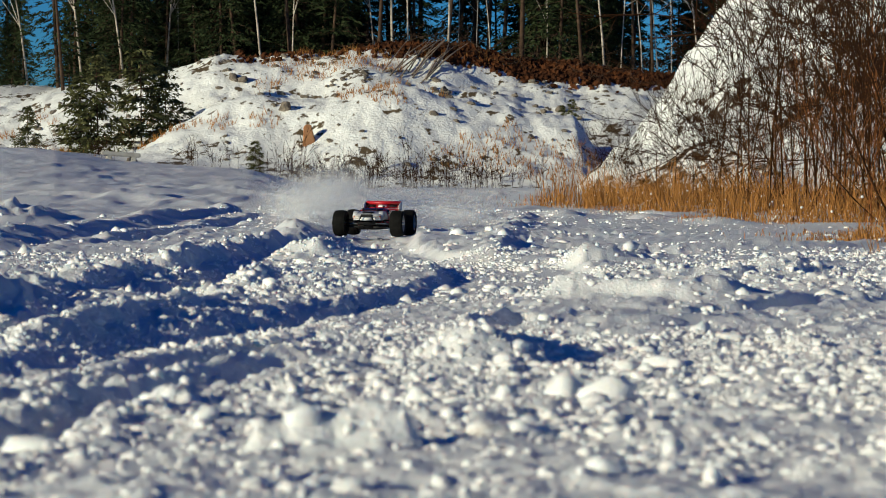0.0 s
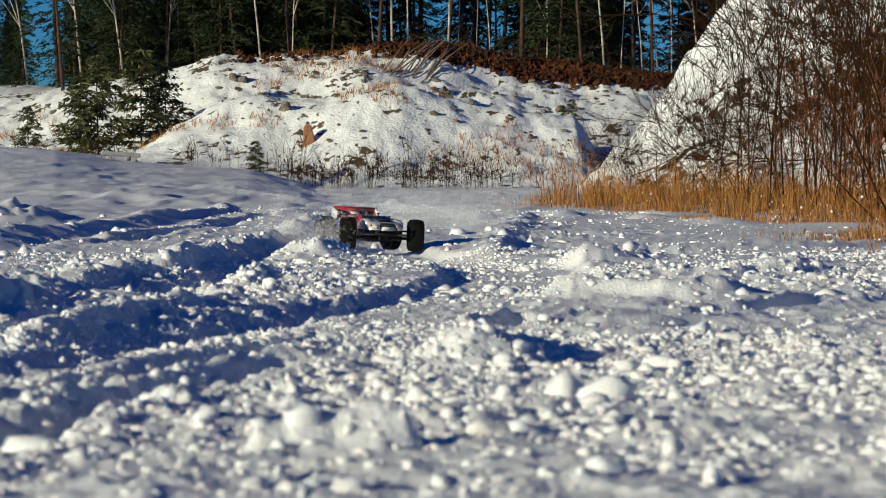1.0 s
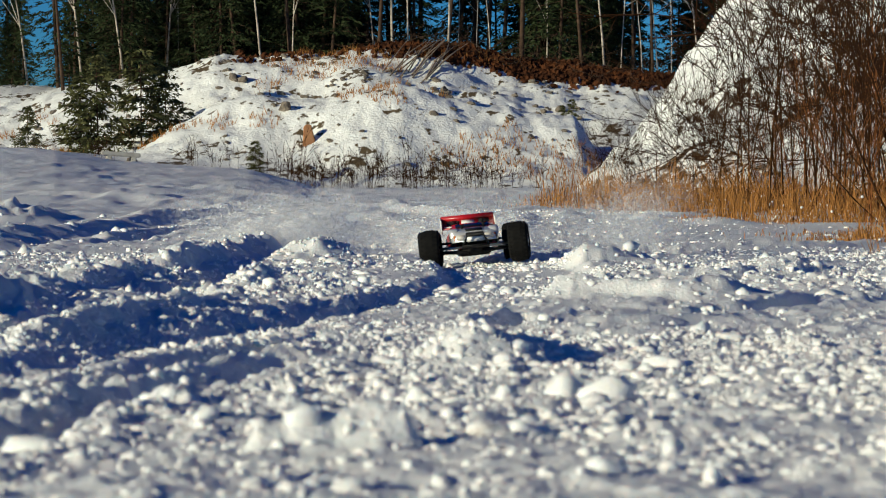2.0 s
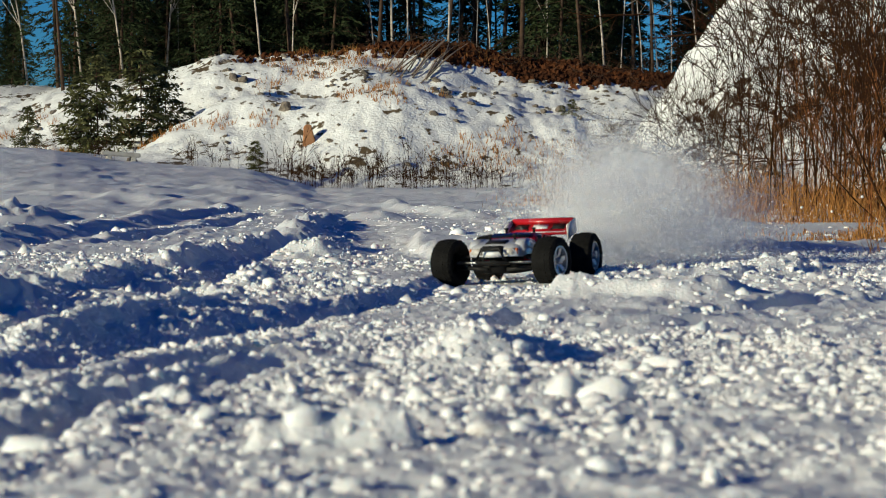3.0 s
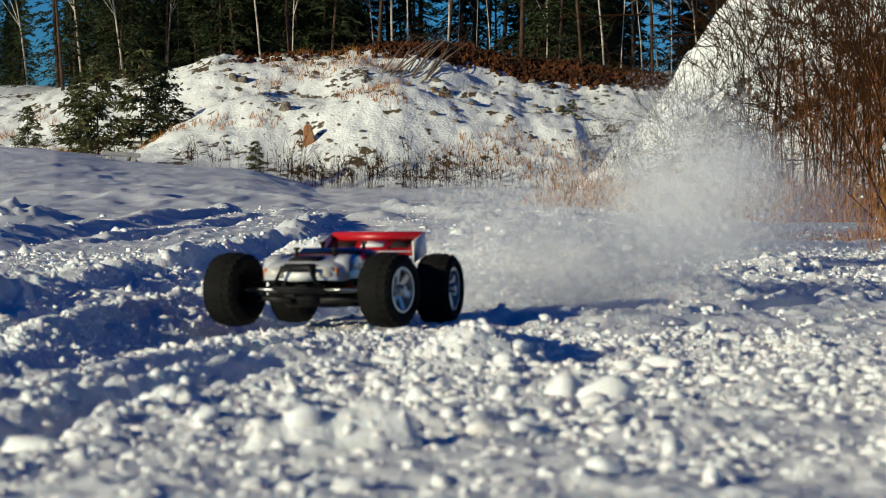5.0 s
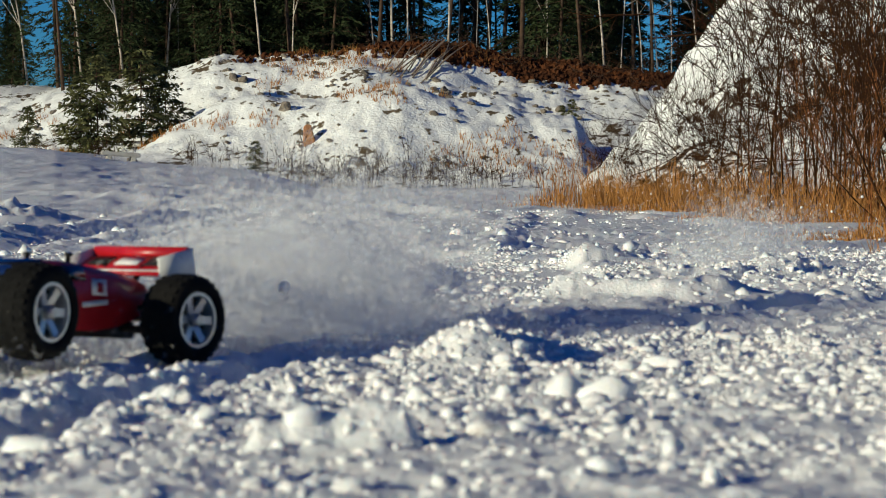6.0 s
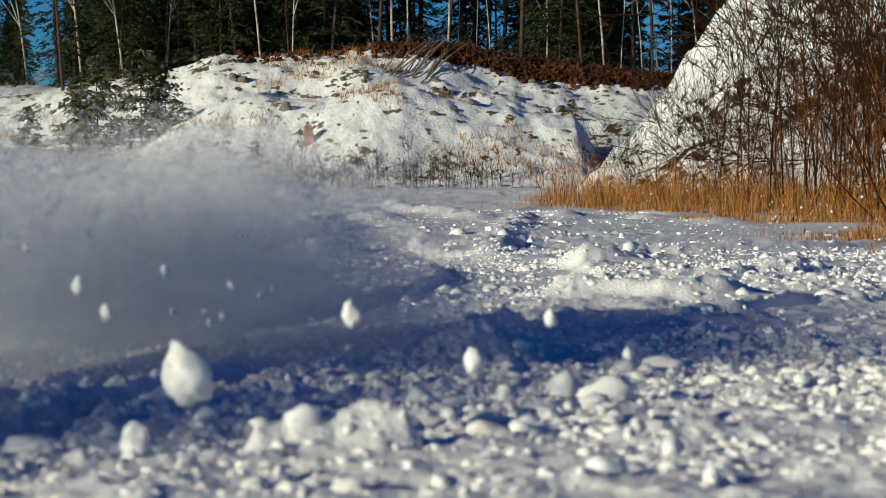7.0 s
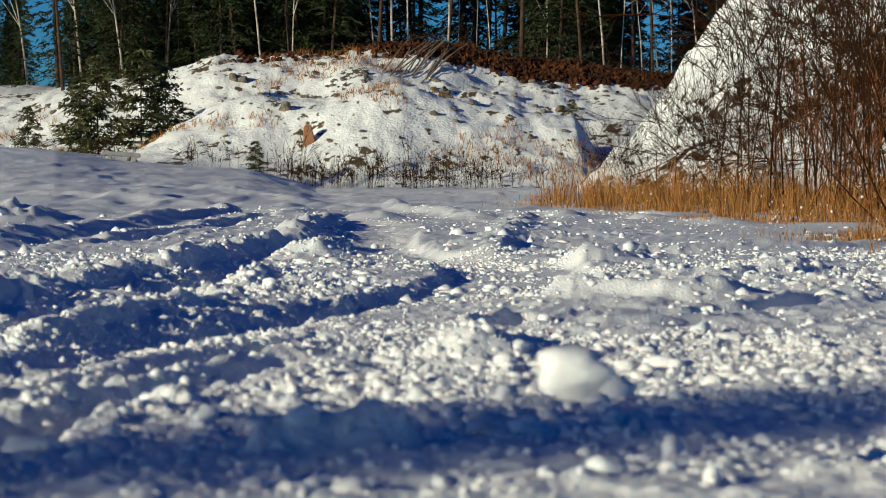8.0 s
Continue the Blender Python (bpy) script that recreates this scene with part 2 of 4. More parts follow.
# banks of thrown-up snow: line, height, half width
BERMS = [
    ([(-3.4, 7.0), (-2.75, 9.5), (-2.45, 11.5), (-2.35, 17), (-2.3, 24), (-2.9, 30)], 0.055, 0.15),
    ([(-1.25, 3.6), (-1.02, 5.2), (-0.93, 7.0), (-0.80, 8.9), (-0.76, 11.6), (-0.85, 16), (-0.95, 24)], 0.060, 0.11),
    ([(-0.78, 3.9), (-0.66, 4.6), (-0.59, 6.2), (-0.55, 7.4)], 0.028, 0.06),
    ([(0.20, 8.6), (0.22, 10), (0.36, 13), (0.5, 16), (0.75, 22)], 0.035, 0.10),
    ([(0.14, 5.6), (0.32, 5.6), (0.56, 5.45), (0.75, 5.75)], 0.034, 0.10),
    ([(0.5, 6.45), (0.8, 6.6), (1.5, 7.0), (2.2, 7.2)], 0.035, 0.10),
    ([(-8.5, 47), (-5, 46), (-2.8, 40), (-2.0, 33)], 0.08, 0.45),
    ([(-0.8, 36), (-0.5, 29), (0.1, 21.7), (0.3, 18)], 0.06, 0.22),
    ([(-6.5, 36), (-4.2, 33), (-3.0, 30)], 0.06, 0.4),
    ([(0.75, 9.2), (1.4, 9.6), (2.4, 11)], 0.05, 0.2),
    ([(-0.26, 2.33), (-0.12, 2.36), (0.0, 2.37)], 0.032, 0.035),
]
# ruts: line, depth, half width
RUTS = [
    ([(-0.75, 3.2), (-0.55, 4.1), (-0.36, 4.9), (-0.25, 5.6)], 0.022, 0.09),
    ([(-0.58, 2.3), (-0.42, 2.9), (-0.30, 3.4), (-0.20, 3.8)], 0.028, 0.06),
    ([(-0.72, 2.7), (-0.55, 3.2), (-0.36, 3.8), (-0.2, 4.3)], 0.024, 0.06),
    ([(-0.95, 4.0), (-0.80, 4.6), (-0.66, 5.5), (-0.5, 6.6)], 0.026, 0.07),
    ([(-1.0, 3.4), (-0.82, 4.5), (-0.72, 6.0), (-0.62, 8.0)], 0.026, 0.08),
    ([(-2.1, 9.5), (-2.05, 13), (-2.0, 20)], 0.03, 0.15),
    ([(-1.7, 11), (-1.6, 16), (-1.7, 24)], 0.04, 0.10),
    ([(0.06, 4.6), (0.14, 4.75), (0.2, 4.9)], 0.05, 0.06),
    ([(0.26, 4.75), (0.38, 4.75), (0.55, 4.95), (0.75, 5.25), (0.98, 5.6)], 0.055, 0.055),
    ([(-0.36, 8.9), (-0.3, 10), (-0.38, 13), (-0.6, 18), (-1.4, 26)], 0.03, 0.20),
]
MOUNDS = [(-0.47, 8.2, 0.075, 0.14), (-0.55, 8.9, 0.05, 0.10), (0.06, 3.75, 0.048, 0.10), (0.13, 3.9, 0.02, 0.07),
          (0.52, 8.0, 0.055, 0.12), (0.68, 8.1, 0.05, 0.05), (0.45, 5.3, 0.015, 0.08), (0.62, 5.6, 0.018, 0.10),
          (-3.3, 17.0, 0.14, 0.5), (-0.62, 20.0, 0.05, 0.25), (0.95, 6.9, 0.03, 0.15), (-0.1, 6.0, 0.0, 0.1)]


def ground_height(x, y):
    x, y = np.asarray(x, float), np.asarray(y, float)
    z = 0.012 * rough_noise(x, y, 1.6, 3, 3)
    bend = 0.07 * wander(x, y, 0.8, 39) + 0.05 * wander(x, y, 0.3, 40) + 0.025 * wander(x, y, 0.11, 41)
    for line, high, half in BERMS:
        d, along = near_line(x + bend, y, line)
        ends = step(0, 0.12, along) * step(1.0, 0.88, along)
        bumpy = np.maximum(0.15, 0.9 + (0.34 if high != 0.055 else 0.12) * rough_noise(x, y, max(0.4, 3.0 * half), 5, 4, 0.55))
        steep = np.where(d > 0, 0.62, 1.0)
        z = z + high * (bumpy + (0.30 if half < 0.15 else 0.12) * rough_noise(x, y, 0.10, 6, 3, 0.6)) * ends * np.exp(-(d / (half * steep)) ** 2)
    for line, deep, half in RUTS:
        d, along = near_line(x + bend, y, line)
        ends = step(0, 0.1, along) * step(1.0, 0.9, along)
        z = z - deep * ends * np.exp(-(np.abs(d) / half) ** 3) + 0.25 * deep * ends * np.exp(-((np.abs(d) - half * 1.6) / (half * 0.6)) ** 2)
    for mx, my, high, r in MOUNDS:
        z = z + high * (1 + 0.4 * rough_noise(x, y, 0.1, 8, 2)) * np.exp(-(((x - mx) / r) ** 2 + ((y - my) / (r * 1.3)) ** 2) ** 1.4)
    churned = step(3.2, 0.8, np.abs(x + 0.1)) * step(26, 12, y)
    churned = churned * (0.55 + 0.45 * step(-0.3, 0.5, wander(x, y, 0.7, 60)))
    near_left = step(0.25, -0.3, x) * step(9, 6, y) * step(1.8, 2.4, y)      # the most driven part
    z = z + churned * ((0.011 - 0.004 * near_left) * rough_noise(x, y, 0.13, 11, 4, 0.70) + (0.011 - 0.003 * near_left) * np.maximum(0, wander(x, y, 0.045, 31)) + (0.006 + 0.009 * near_left) * np.maximum(0, wander(x, y, 0.021, 32)))
    # the lane pressed flat by the truck's wheels
    far_first = DRIVE[:20][::-1]
    lane = np.interp(y, [q[2] for q in far_first], [q[1] for q in far_first])
    tilt = np.interp(y, [q[2] for q in far_first], [q[4] for q in far_first])
    floor = np.interp(y, [q[2] for q in far_first], [q[3] for q in far_first]) - 0.006 - (lane - x) * np.sin(np.radians(tilt)) * 0.9
    pressed = step(0.27, 0.20, np.abs(x - lane)) * step(3.2, 3.6, y) * step(14, 13, y)
    z = z * (1 - pressed) + pressed * (floor + np.clip(z, -0.05, 0.010))
    z = z + 0.05 * step(10, 40, y) * rough_noise(x, y, 6.0, 21, 4) + (0.026 * rough_noise(x, y * 0.3, 0.8, 23, 4, 0.6) + 0.055 * np.maximum(0, wander(x, y * 0.25, 0.35, 27)) * step(-0.2, 0.6, wander(x, y * 0.3, 2.0, 28))) * step(14, 20, y) * step(110, 80, y)
    # the field lifts gently towards the far bank, most on the left
    lift = np.interp(x / np.maximum(y, 1.0), [-0.30, -0.194, -0.170, -0.143, -0.125, -0.085, -0.068, -0.056, 0.0, 0.2], [2.2, 1.85, 1.72, 1.3, 1.16, 0.9, 0.5, 0.16, 0.12, 0.3])
    return z + lift * step(22, 100, y)


def ground_sheet():
    rows = [-400.0, -120, -40, -14, -5, -2.5, -1.2, -0.4, 0.2] + list(np.arange(0.5, 1.74, 0.014))
    y = 1.75
    while y < 22:
        rows.append(y)
        y *= 1.0038 if y < 8 else 1.006
    while y < 170:
        rows.append(y)
        y *= 1.012
    rows += [190, 240, 340, 600, 1200, 2600]
    side = list(np.arange(0.239, 0.42, 0.006)) + [0.46, 0.52, 0.6, 0.75, 1, 2, 4, 9]
    cols = [-c for c in side[::-1]] + list(np.arange(-0.235, 0.2351, 0.0011)) + side
    rows, cols = np.array(rows), np.array(cols)
    wide = np.where(rows > 1.75, rows, 1.75 + np.abs(rows - 1.75) * 0.6)
    x, y = wide[:, None] * cols[None, :], np.repeat(rows[:, None], len(cols), 1)
    z = ground_height(x, np.maximum(y, 0.3))
    calm = step(0.62, 0.40, np.abs(cols))[None, :] * step(0.3, 0.9, rows)[:, None]      # untouched snow beyond the track
    z = np.where(rows[:, None] < 22, z * calm, z)
    n, k = x.shape
    i = np.arange(n * k).reshape(n, k)
    faces = np.stack([i[:-1, :-1], i[:-1, 1:], i[1:, 1:], i[1:, :-1]], -1).reshape(-1, 4)
    ob = solid("ground", mesh_of("ground", np.stack([x, y, z], -1).reshape(-1, 3), faces), SNOW)
    tagged(ob, "rutted, churned white snow over flat open ground", "snow ground", kind="structure")


ground_sheet()


def height_at(x, y):
    return float(ground_height(np.array([x]), np.array([max(y, 1.0)]))[0])


# ---------------------------------------------------------------- far bank and the hill
def bank_height(x, y):
    """Height of the quarry's far bank, and how bare its lip is."""
    foot = np.interp(x, [-60, -22, -15, -8, 0, 4, 40], [104, 103, 98, 96, 95, 97, 99]) + 1.2 * wander(x, y * 0, 4.0, 71)
    top = np.interp(x, [-60, -22, -18.5, -15, -11.6, -4.2, 1, 4, 8, 12, 40], [5.5, 5.6, 5.9, 6.3, 6.8, 6.7, 6.0, 5.4, 5.2, 5.2, 5.2])
    crest = np.interp(x, [-60, -15, -10, -5, -2, 3, 6, 7.5, 40], [0, 0, 2.9, 3.9, 4.2, 3.8, 2.9, 0.8, 0])
    crest = crest * (1 + 0.10 * wander(x, y * 0, 2.2, 73))
    low = ground_height(x, np.full_like(x, 96.0))
    q = (y - foot) / 9.0
    front = step(0, 1, q) * crest * (1 - 0.55 * step(1.05, 1.6, q))
    back = top * step(0.9, 2.7, q)
    z = low * step(2.5, 0.5, q) + np.maximum(front, back) + 0.12 * front
    z = z + step(0.0, 0.4, q) * (0.16 * rough_noise(x, y, 2.4, 75, 6, 0.68))
    lip = step(2.45, 2.8, q)
    z = z + lip * np.interp(x, [-40, -15, -6, -3, 0, 6, 12, 40], [0.0, 0.2, 0.2, 0.7, 1.3, 1.2, 0.9, 0.9])
    return z - 0.35 * step(0.1, -0.2, q)


def bank():
    xs = np.arange(-48, 40, 0.17)
    ys = np.concatenate([np.arange(92, 124, 0.20), np.arange(124, 175, 1.5)])
    x, y = np.meshgrid(xs, ys)
    z = bank_height(x, y)
    n, k = x.shape
    i = np.arange(n * k).reshape(n, k)
    faces = np.stack([i[:-1, :-1], i[:-1, 1:], i[1:, 1:], i[1:, :-1]], -1).reshape(-1, 4)
    ob = solid("snow_bank", mesh_of("snow_bank", np.stack([x, y, z], -1).reshape(-1, 3), faces), BANK)
    tagged(ob, "long quarry bank under thin snow with stones showing", "snow bank", kind="structure")


bank()


def hill_height(x, y):
    rise = np.interp(x, [1.0, 4.0, 5.8, 7.1, 8.9, 12.4, 20, 40], [-0.3, 0.1, 1.4, 3.3, 5.8, 9.0, 13, 16])
    z = rise * step(47, 66, y) + (0.30 * rough_noise(x, y, 1.9, 91, 5, 0.62) + 0.2 * wander(x * 2.0, y * 0.4, 1.2, 97)) * step(3, 6, x)
    return z - 0.6 * step(4.4, 2.0, x) - 0.5 * step(49, 46, y)


def hill():
    x, y = np.meshgrid(np.arange(0.6, 34, 0.14), np.arange(46, 72, 0.18))
    z = hill_height(x, y)
    n, k = x.shape
    i = np.arange(n * k).reshape(n, k)
    faces = np.stack([i[:-1, :-1], i[:-1, 1:], i[1:, 1:], i[1:, :-1]], -1).reshape(-1, 4)
    ob = solid("hillside", mesh_of("hillside", np.stack([x, y, z], -1).reshape(-1, 3), faces), HILL)
    tagged(ob, "steep stony hillside dusted with snow behind bare bushes", "hillside", kind="structure")


hill()


# ---------------------------------------------------------------- trees
def flakes(places, rng, long, wide):
    """Corners and faces of small pointed leaves or needle sprays: places are (point, way)."""
    n = len(places)
    p = np.array([q[0] for q in places])
    w = np.array([q[1] for q in places])
    w = w / np.maximum(np.linalg.norm(w, axis=1, keepdims=True), 1e-6)
    s = np.cross(w, rng.normal(size=(n, 3)))
    s = s / np.maximum(np.linalg.norm(s, axis=1, keepdims=True), 1e-6)
    size = rng.uniform(0.6, 1.3, (n, 1))
    a, b, c = p - s * wide * size, p + s * wide * size, p + w * long * size
    verts = np.stack([a, b, c], 1).reshape(-1, 3)
    return verts, np.arange(3 * n).reshape(-1, 3)


def conifer(name, label, seed, high, reach, bare, whorls, mat, bark, sprays=16, droop=0.35, crown_power=0.8):
    rng = np.random.default_rng(seed)
    tree = tagged(new(name), label, "tree", "trees of the forest edge")
    lean = rng.uniform(-0.03, 0.03, 2)
    line = [((lean[0] * z, lean[1] * z, z - 0.4), 0.0075 * high * (1 - 0.93 * (z / high)) + 0.01) for z in np.linspace(0, high, 9)]
    v, f = tubes([line], 8)
    solid("trunk", mesh_of("trunk", v, f), bark, tree)
    places, limbs = [], []
    for k in range(whorls):
        q = (k + rng.uniform(0, 0.8)) / whorls
        z = bare * high + (1 - bare) * high * q
        arm = reach * (1 - q) ** crown_power * rng.uniform(0.75, 1.15) + 0.15
        for j in range(rng.integers(4, 7)):
            a = rng.uniform(0, 2 * math.pi)
            d = np.array([math.cos(a), math.sin(a), 0.0])
            tip_drop = droop * arm * rng.uniform(0.5, 1.3)
            root = np.array([lean[0] * z, lean[1] * z, z])
            limbs.append([(tuple(root), 0.02), (tuple(root + d * arm * 0.6 - [0, 0, tip_drop * 0.4]), 0.012), (tuple(root + d * arm - [0, 0, tip_drop]), 0.004)])
            side = np.array([-d[1], d[0], 0])
            for i in range(sprays):
                g = rng.uniform(0.18, 1.0)
                at = root + d * arm * g - np.array([0, 0, tip_drop * g * g]) + side * rng.normal() * 0.13 * arm * (1.1 - g * 0.6) + np.array([0, 0, rng.normal() * 0.06])
                places.append((at, d * rng.uniform(0.3, 1) + side * rng.normal() * 0.7 + np.array([0, 0, -0.35 + rng.normal() * 0.3])))
    v, f = tubes(limbs, 3)
    tagged(solid("branchwork", mesh_of("branchwork", v, f), bark, tree), kind="stuff")
    v, f = flakes(places, rng, 0.36 * min(1, max(0.6, high / 9)), 0.055 * min(1, max(0.8, high / 9)))
    solid("crown", mesh_of("crown", v, f, False), mat, tree)
    return tree


def branching(rng, root, way, length, radius, depth, lines, spread=0.5, gnarl=0.16, kids=(3, 6), thin=0.0022):
    p, d = np.array(root, float), np.array(way, float)
    d = d / np.linalg.norm(d)
    steps = 5 if depth > 1 else 3
    pts = [(tuple(p), radius)]
    for i in range(steps):
        d = d + rng.normal(size=3) * gnarl + np.array([0, 0, 0.05])
        d = d / np.linalg.norm(d)
        p = p + d * length / steps
        pts.append((tuple(p), max(thin, radius * (1 - 0.8 * (i + 1) / steps))))
        if depth > 0 and i > 0:
            for j in range(max(1, rng.integers(*kids) // (2 if depth > 1 else 1)) if i < steps else 0):
                e = d + rng.normal(size=3) * spread
                branching(rng, p, e, length * rng.uniform(0.3, 0.6), max(thin, radius * 0.45), depth - 1, lines, spread, gnarl, kids, thin)
    lines.append(pts)


def bare_tree(name, label, category, group, seed, high, stems, mat, radius=0.014, depth=2, spread=0.5, fan=0.3, thin=0.0022, tilt=(0, 0), kids=(3, 6), gnarl=0.13):
    """A leafless shrub or tree: stems as one part, twigs as another."""
    rng = np.random.default_rng(seed)
    thing = tagged(new(name), label, category, group)
    lines = []
    for s in range(stems):
        way = np.array([rng.normal() * fan + tilt[0], rng.normal() * fan + tilt[1], 1.0])
        branching(rng, (rng.normal() * 0.05 * stems ** 0.5, rng.normal() * 0.05 * stems ** 0.5, -0.05), way, high * rng.uniform(0.7, 1.05), radius * rng.uniform(0.6, 1.1), depth, lines, spread, gnarl, kids, thin)
    thick = [q for q in lines if q[0][1] > radius * 0.5]
    fine = [q for q in lines if q[0][1] <= radius * 0.5]
    v, f = tubes(thick, 6)
    tagged(solid("stem", mesh_of("stem", v, f), mat, thing), kind="stuff")
    if fine:
        v, f = tubes(fine, 3)
        tagged(solid("twig_mass", mesh_of("twig_mass", v, f), mat, thing), kind="stuff")
    return thing


def lip_height(x, y):
    return float(bank_height(np.array([float(x)]), np.array([float(y)]))[0])


def forest():
    rng = np.random.default_rng(5)
    kinds = [
        conifer("spruce", "tall dark green spruce at the forest edge", 1, 15, 2.4, 0.06, 30, NEEDLES, BARK, 20),
        conifer("spruce", "slim dark spruce with drooping branches", 2, 12, 1.7, 0.08, 26, NEEDLES, BARK, 20),
        conifer("pine", "tall pine with a bare lower trunk", 3, 17, 2.1, 0.50, 14, NEEDLES, BARK, 26, 0.1, 0.5),
        conifer("pine", "thin pine with dead lower branches", 4, 14, 1.3, 0.38, 14, NEEDLES, BARK, 18, 0.25, 0.6),
    ]
    birches = [bare_tree("birch", "bare pale birch among dark conifers", "tree", "trees of the forest edge", 30 + k, 12 - k, 1, BIRCH, 0.085 - 0.02 * k, 2, 0.45, 0.04, 0.010, gnarl=0.035) for k in range(2)]
    used = set()

    def put(kind, column, y, turn, size=1.0):
        x = column * y
        m = pose(x, y, lip_height(x, y) - 0.1, rng.normal() * 2.2, rng.normal() * 2.2, turn)
        if id(kind) in used:
            ob = copy_thing(kind, m)
        else:
            used.add(id(kind))
            ob = kind
            ob.matrix_basis = m
        ob.scale = (size, size, size)
        return ob

    # columns of the forest's edge: (from, to, spruces, pines), as x over y
    belts = [(-0.215, -0.179, 22, 1), (-0.170, -0.04, 84, 6), (-0.04, 0.025, 11, 12), (0.025, 0.055, 13, 3), (0.055, 0.135, 24, 10)]
    for lo, hi, spruces, pines in belts:
        for k in range(spruces):
            y = rng.uniform(127, 152)
            put(kinds[rng.integers(0, 2)], rng.uniform(lo, hi), y, rng.uniform(0, 360), rng.uniform(0.75, 1.15) if lo > -0.2 else rng.uniform(0.36, 0.62))
        for k in range(pines):
            y = rng.uniform(123.5, 150)
            put(kinds[2 + rng.integers(0, 2)], rng.uniform(lo, hi), y, rng.uniform(0, 360), rng.uniform(0.8, 1.1))
    for px in (-0.140, -0.121, -0.115, -0.099, -0.158, -0.182, -0.03, -0.022, 0.015, 0.0205, 0.007, 0.0705, 0.087, 0.059, 0.066, 0.078, 0.094, -0.015, 0.002, 0.045, 0.112, -0.066, -0.08, 0.12, 0.1):
        put(birches[rng.integers(0, 2)], px, rng.uniform(121.5, 132), rng.uniform(0, 360), rng.uniform(0.55, 1.1))


forest()


def young_pines():
    base = conifer("young_pine", "bushy young pine growing on the snowy bank", 11, 3.3, 1.25, 0.02, 17, YOUNG_NEEDLES, BARK, 22, 0.05, 0.6)
    tagged(base, "", "tree", "young pines")
    rows = [(-16.3, 108, 1.5, 10), (-14.6, 110.5, 1.5, 80), (-13.6, 111.5, 1.1, 140), (-17.2, 108, 1.15, 200), (-17.9, 98.5, 0.6, 20), (-7.8, 95.0, 0.42, 70), (5.6, 107, 0.3, 0), (6.0, 106, 0.35, 50)]
    for k, (x, y, size, turn) in enumerate(rows):
        m = pose(x, y, max(lip_height(x, y), height_at(x, y)) - 0.05, 0, 0, turn)
        ob = base if k == 0 else copy_thing(base, m)
        ob.matrix_basis = m
        ob.scale = (size, size, size)


young_pines()


def shrubs():
    rng = np.random.default_rng(8)
    tall = [bare_tree("sapling", "slender bare sapling with dark upright stem", "sapling", "saplings below the hillside", 50 + k, 3.0, 1 + k % 2, TWIG, 0.0145, 2, 0.85, 0.05, 0.0036, kids=(3, 6), gnarl=0.06) for k in range(3)]
    wide = [bare_tree("bush", "spreading bare dark bush with arching twigs", "bush", "bushes below the hillside", 56 + k, 2.0, 5, TWIG, 0.009, 2, 0.6, 0.42, 0.0034, kids=(2, 6), gnarl=0.10) for k in range(2)]
    red = [bare_tree("bush", "dense thicket of thin reddish bare twigs", "bush", "bushes below the hillside", 60 + k, 1.5, 6, RED_TWIG, 0.007, 1, 0.4, 0.16, 0.0030, kids=(2, 5)) for k in range(2)]
    # kind, column of the line of sight, distance, size, turn
    rows = [(0, 1350, 23, 1.15, 0), (1, 1390, 26, 1.1, 40), (2, 1426, 25, 1.05, 90), (0, 1456, 23, 1.0, 200), (1, 1497, 22, 1.0, 130), (2, 1542, 20, 1.1, 10), (0, 1266, 30, 0.85, 75),
            (1, 1303, 33, 1.0, 300), (2, 1160, 36, 0.62, 222), (0, 1055, 42, 0.5, 20), (1, 1192, 38, 0.66, 250), (2, 1228, 34, 0.55, 15), (1, 1322, 28, 0.9, 180), (2, 1476, 30, 1.2, 140), (0, 1522, 28, 1.2, 333), (1, 1562, 26, 1.2, 60),
            (0, 1100, 40, 0.4, 110), (2, 1372, 31, 1.1, 280), (0, 1410, 33, 1.3, 160), (1, 1440, 36, 1.3, 205),
            (3, 1605, 15, 1.0, 0), (4, 1640, 14, 1.1, 50), (3, 1570, 19, 0.9, 100), (4, 1290, 27, 0.6, 150), (3, 1405, 22, 0.65, 220), (4, 1240, 30, 0.55, 10), (3, 1130, 36, 0.55, 40), (4, 1480, 19, 0.6, 280), (3, 1335, 25, 0.6, 70), (4, 1180, 34, 0.5, 170), (3, 1440, 27, 0.9, 250), (4, 1530, 24, 0.9, 310), (3, 1065, 41, 0.5, 90), (4, 1350, 29, 0.8, 20),
            (5, 1450, 24, 0.9, 0), (6, 1500, 22, 0.9, 50), (5, 1550, 23, 0.95, 100), (6, 1400, 28, 1.0, 150), (6, 1580, 20, 1.1, 10), (6, 1470, 30, 1.0, 280), (5, 1530, 29, 1.05, 190), (6, 1600, 26, 1.0, 15), (5, 1360, 24, 0.55, 160), (6, 1415, 21, 0.55, 310), (5, 1480, 18, 0.55, 12), (6, 1520, 17, 0.6, 95), (5, 1555, 15.5, 0.6, 250), (6, 1300, 30, 0.5, 60), (5, 1240, 33, 0.45, 180),
            (3, 1300, 31, 0.8, 10), (4, 1365, 27, 0.9, 200), (3, 1420, 26, 1.0, 80), (3, 1510, 23, 1.1, 140), (4, 1555, 22, 1.15, 60), (3, 1215, 36, 0.8, 200), (4, 1260, 34, 0.95, 45), (3, 1590, 20, 1.2, 330), (4, 1150, 38, 0.6, 120), (3, 1100, 40, 0.5, 300)]
    kinds, used = tall + wide + red, set()
    for k, column, y, size, turn in rows:
        x = (column - 784) / 4033 * y
        m = pose(x, y, height_at(x, y) - 0.02, 0, 0, turn)
        ob = copy_thing(kinds[k], m) if k in used else kinds[k]
        used.add(k)
        ob.matrix_basis = m
        ob.scale = (size, size, size)
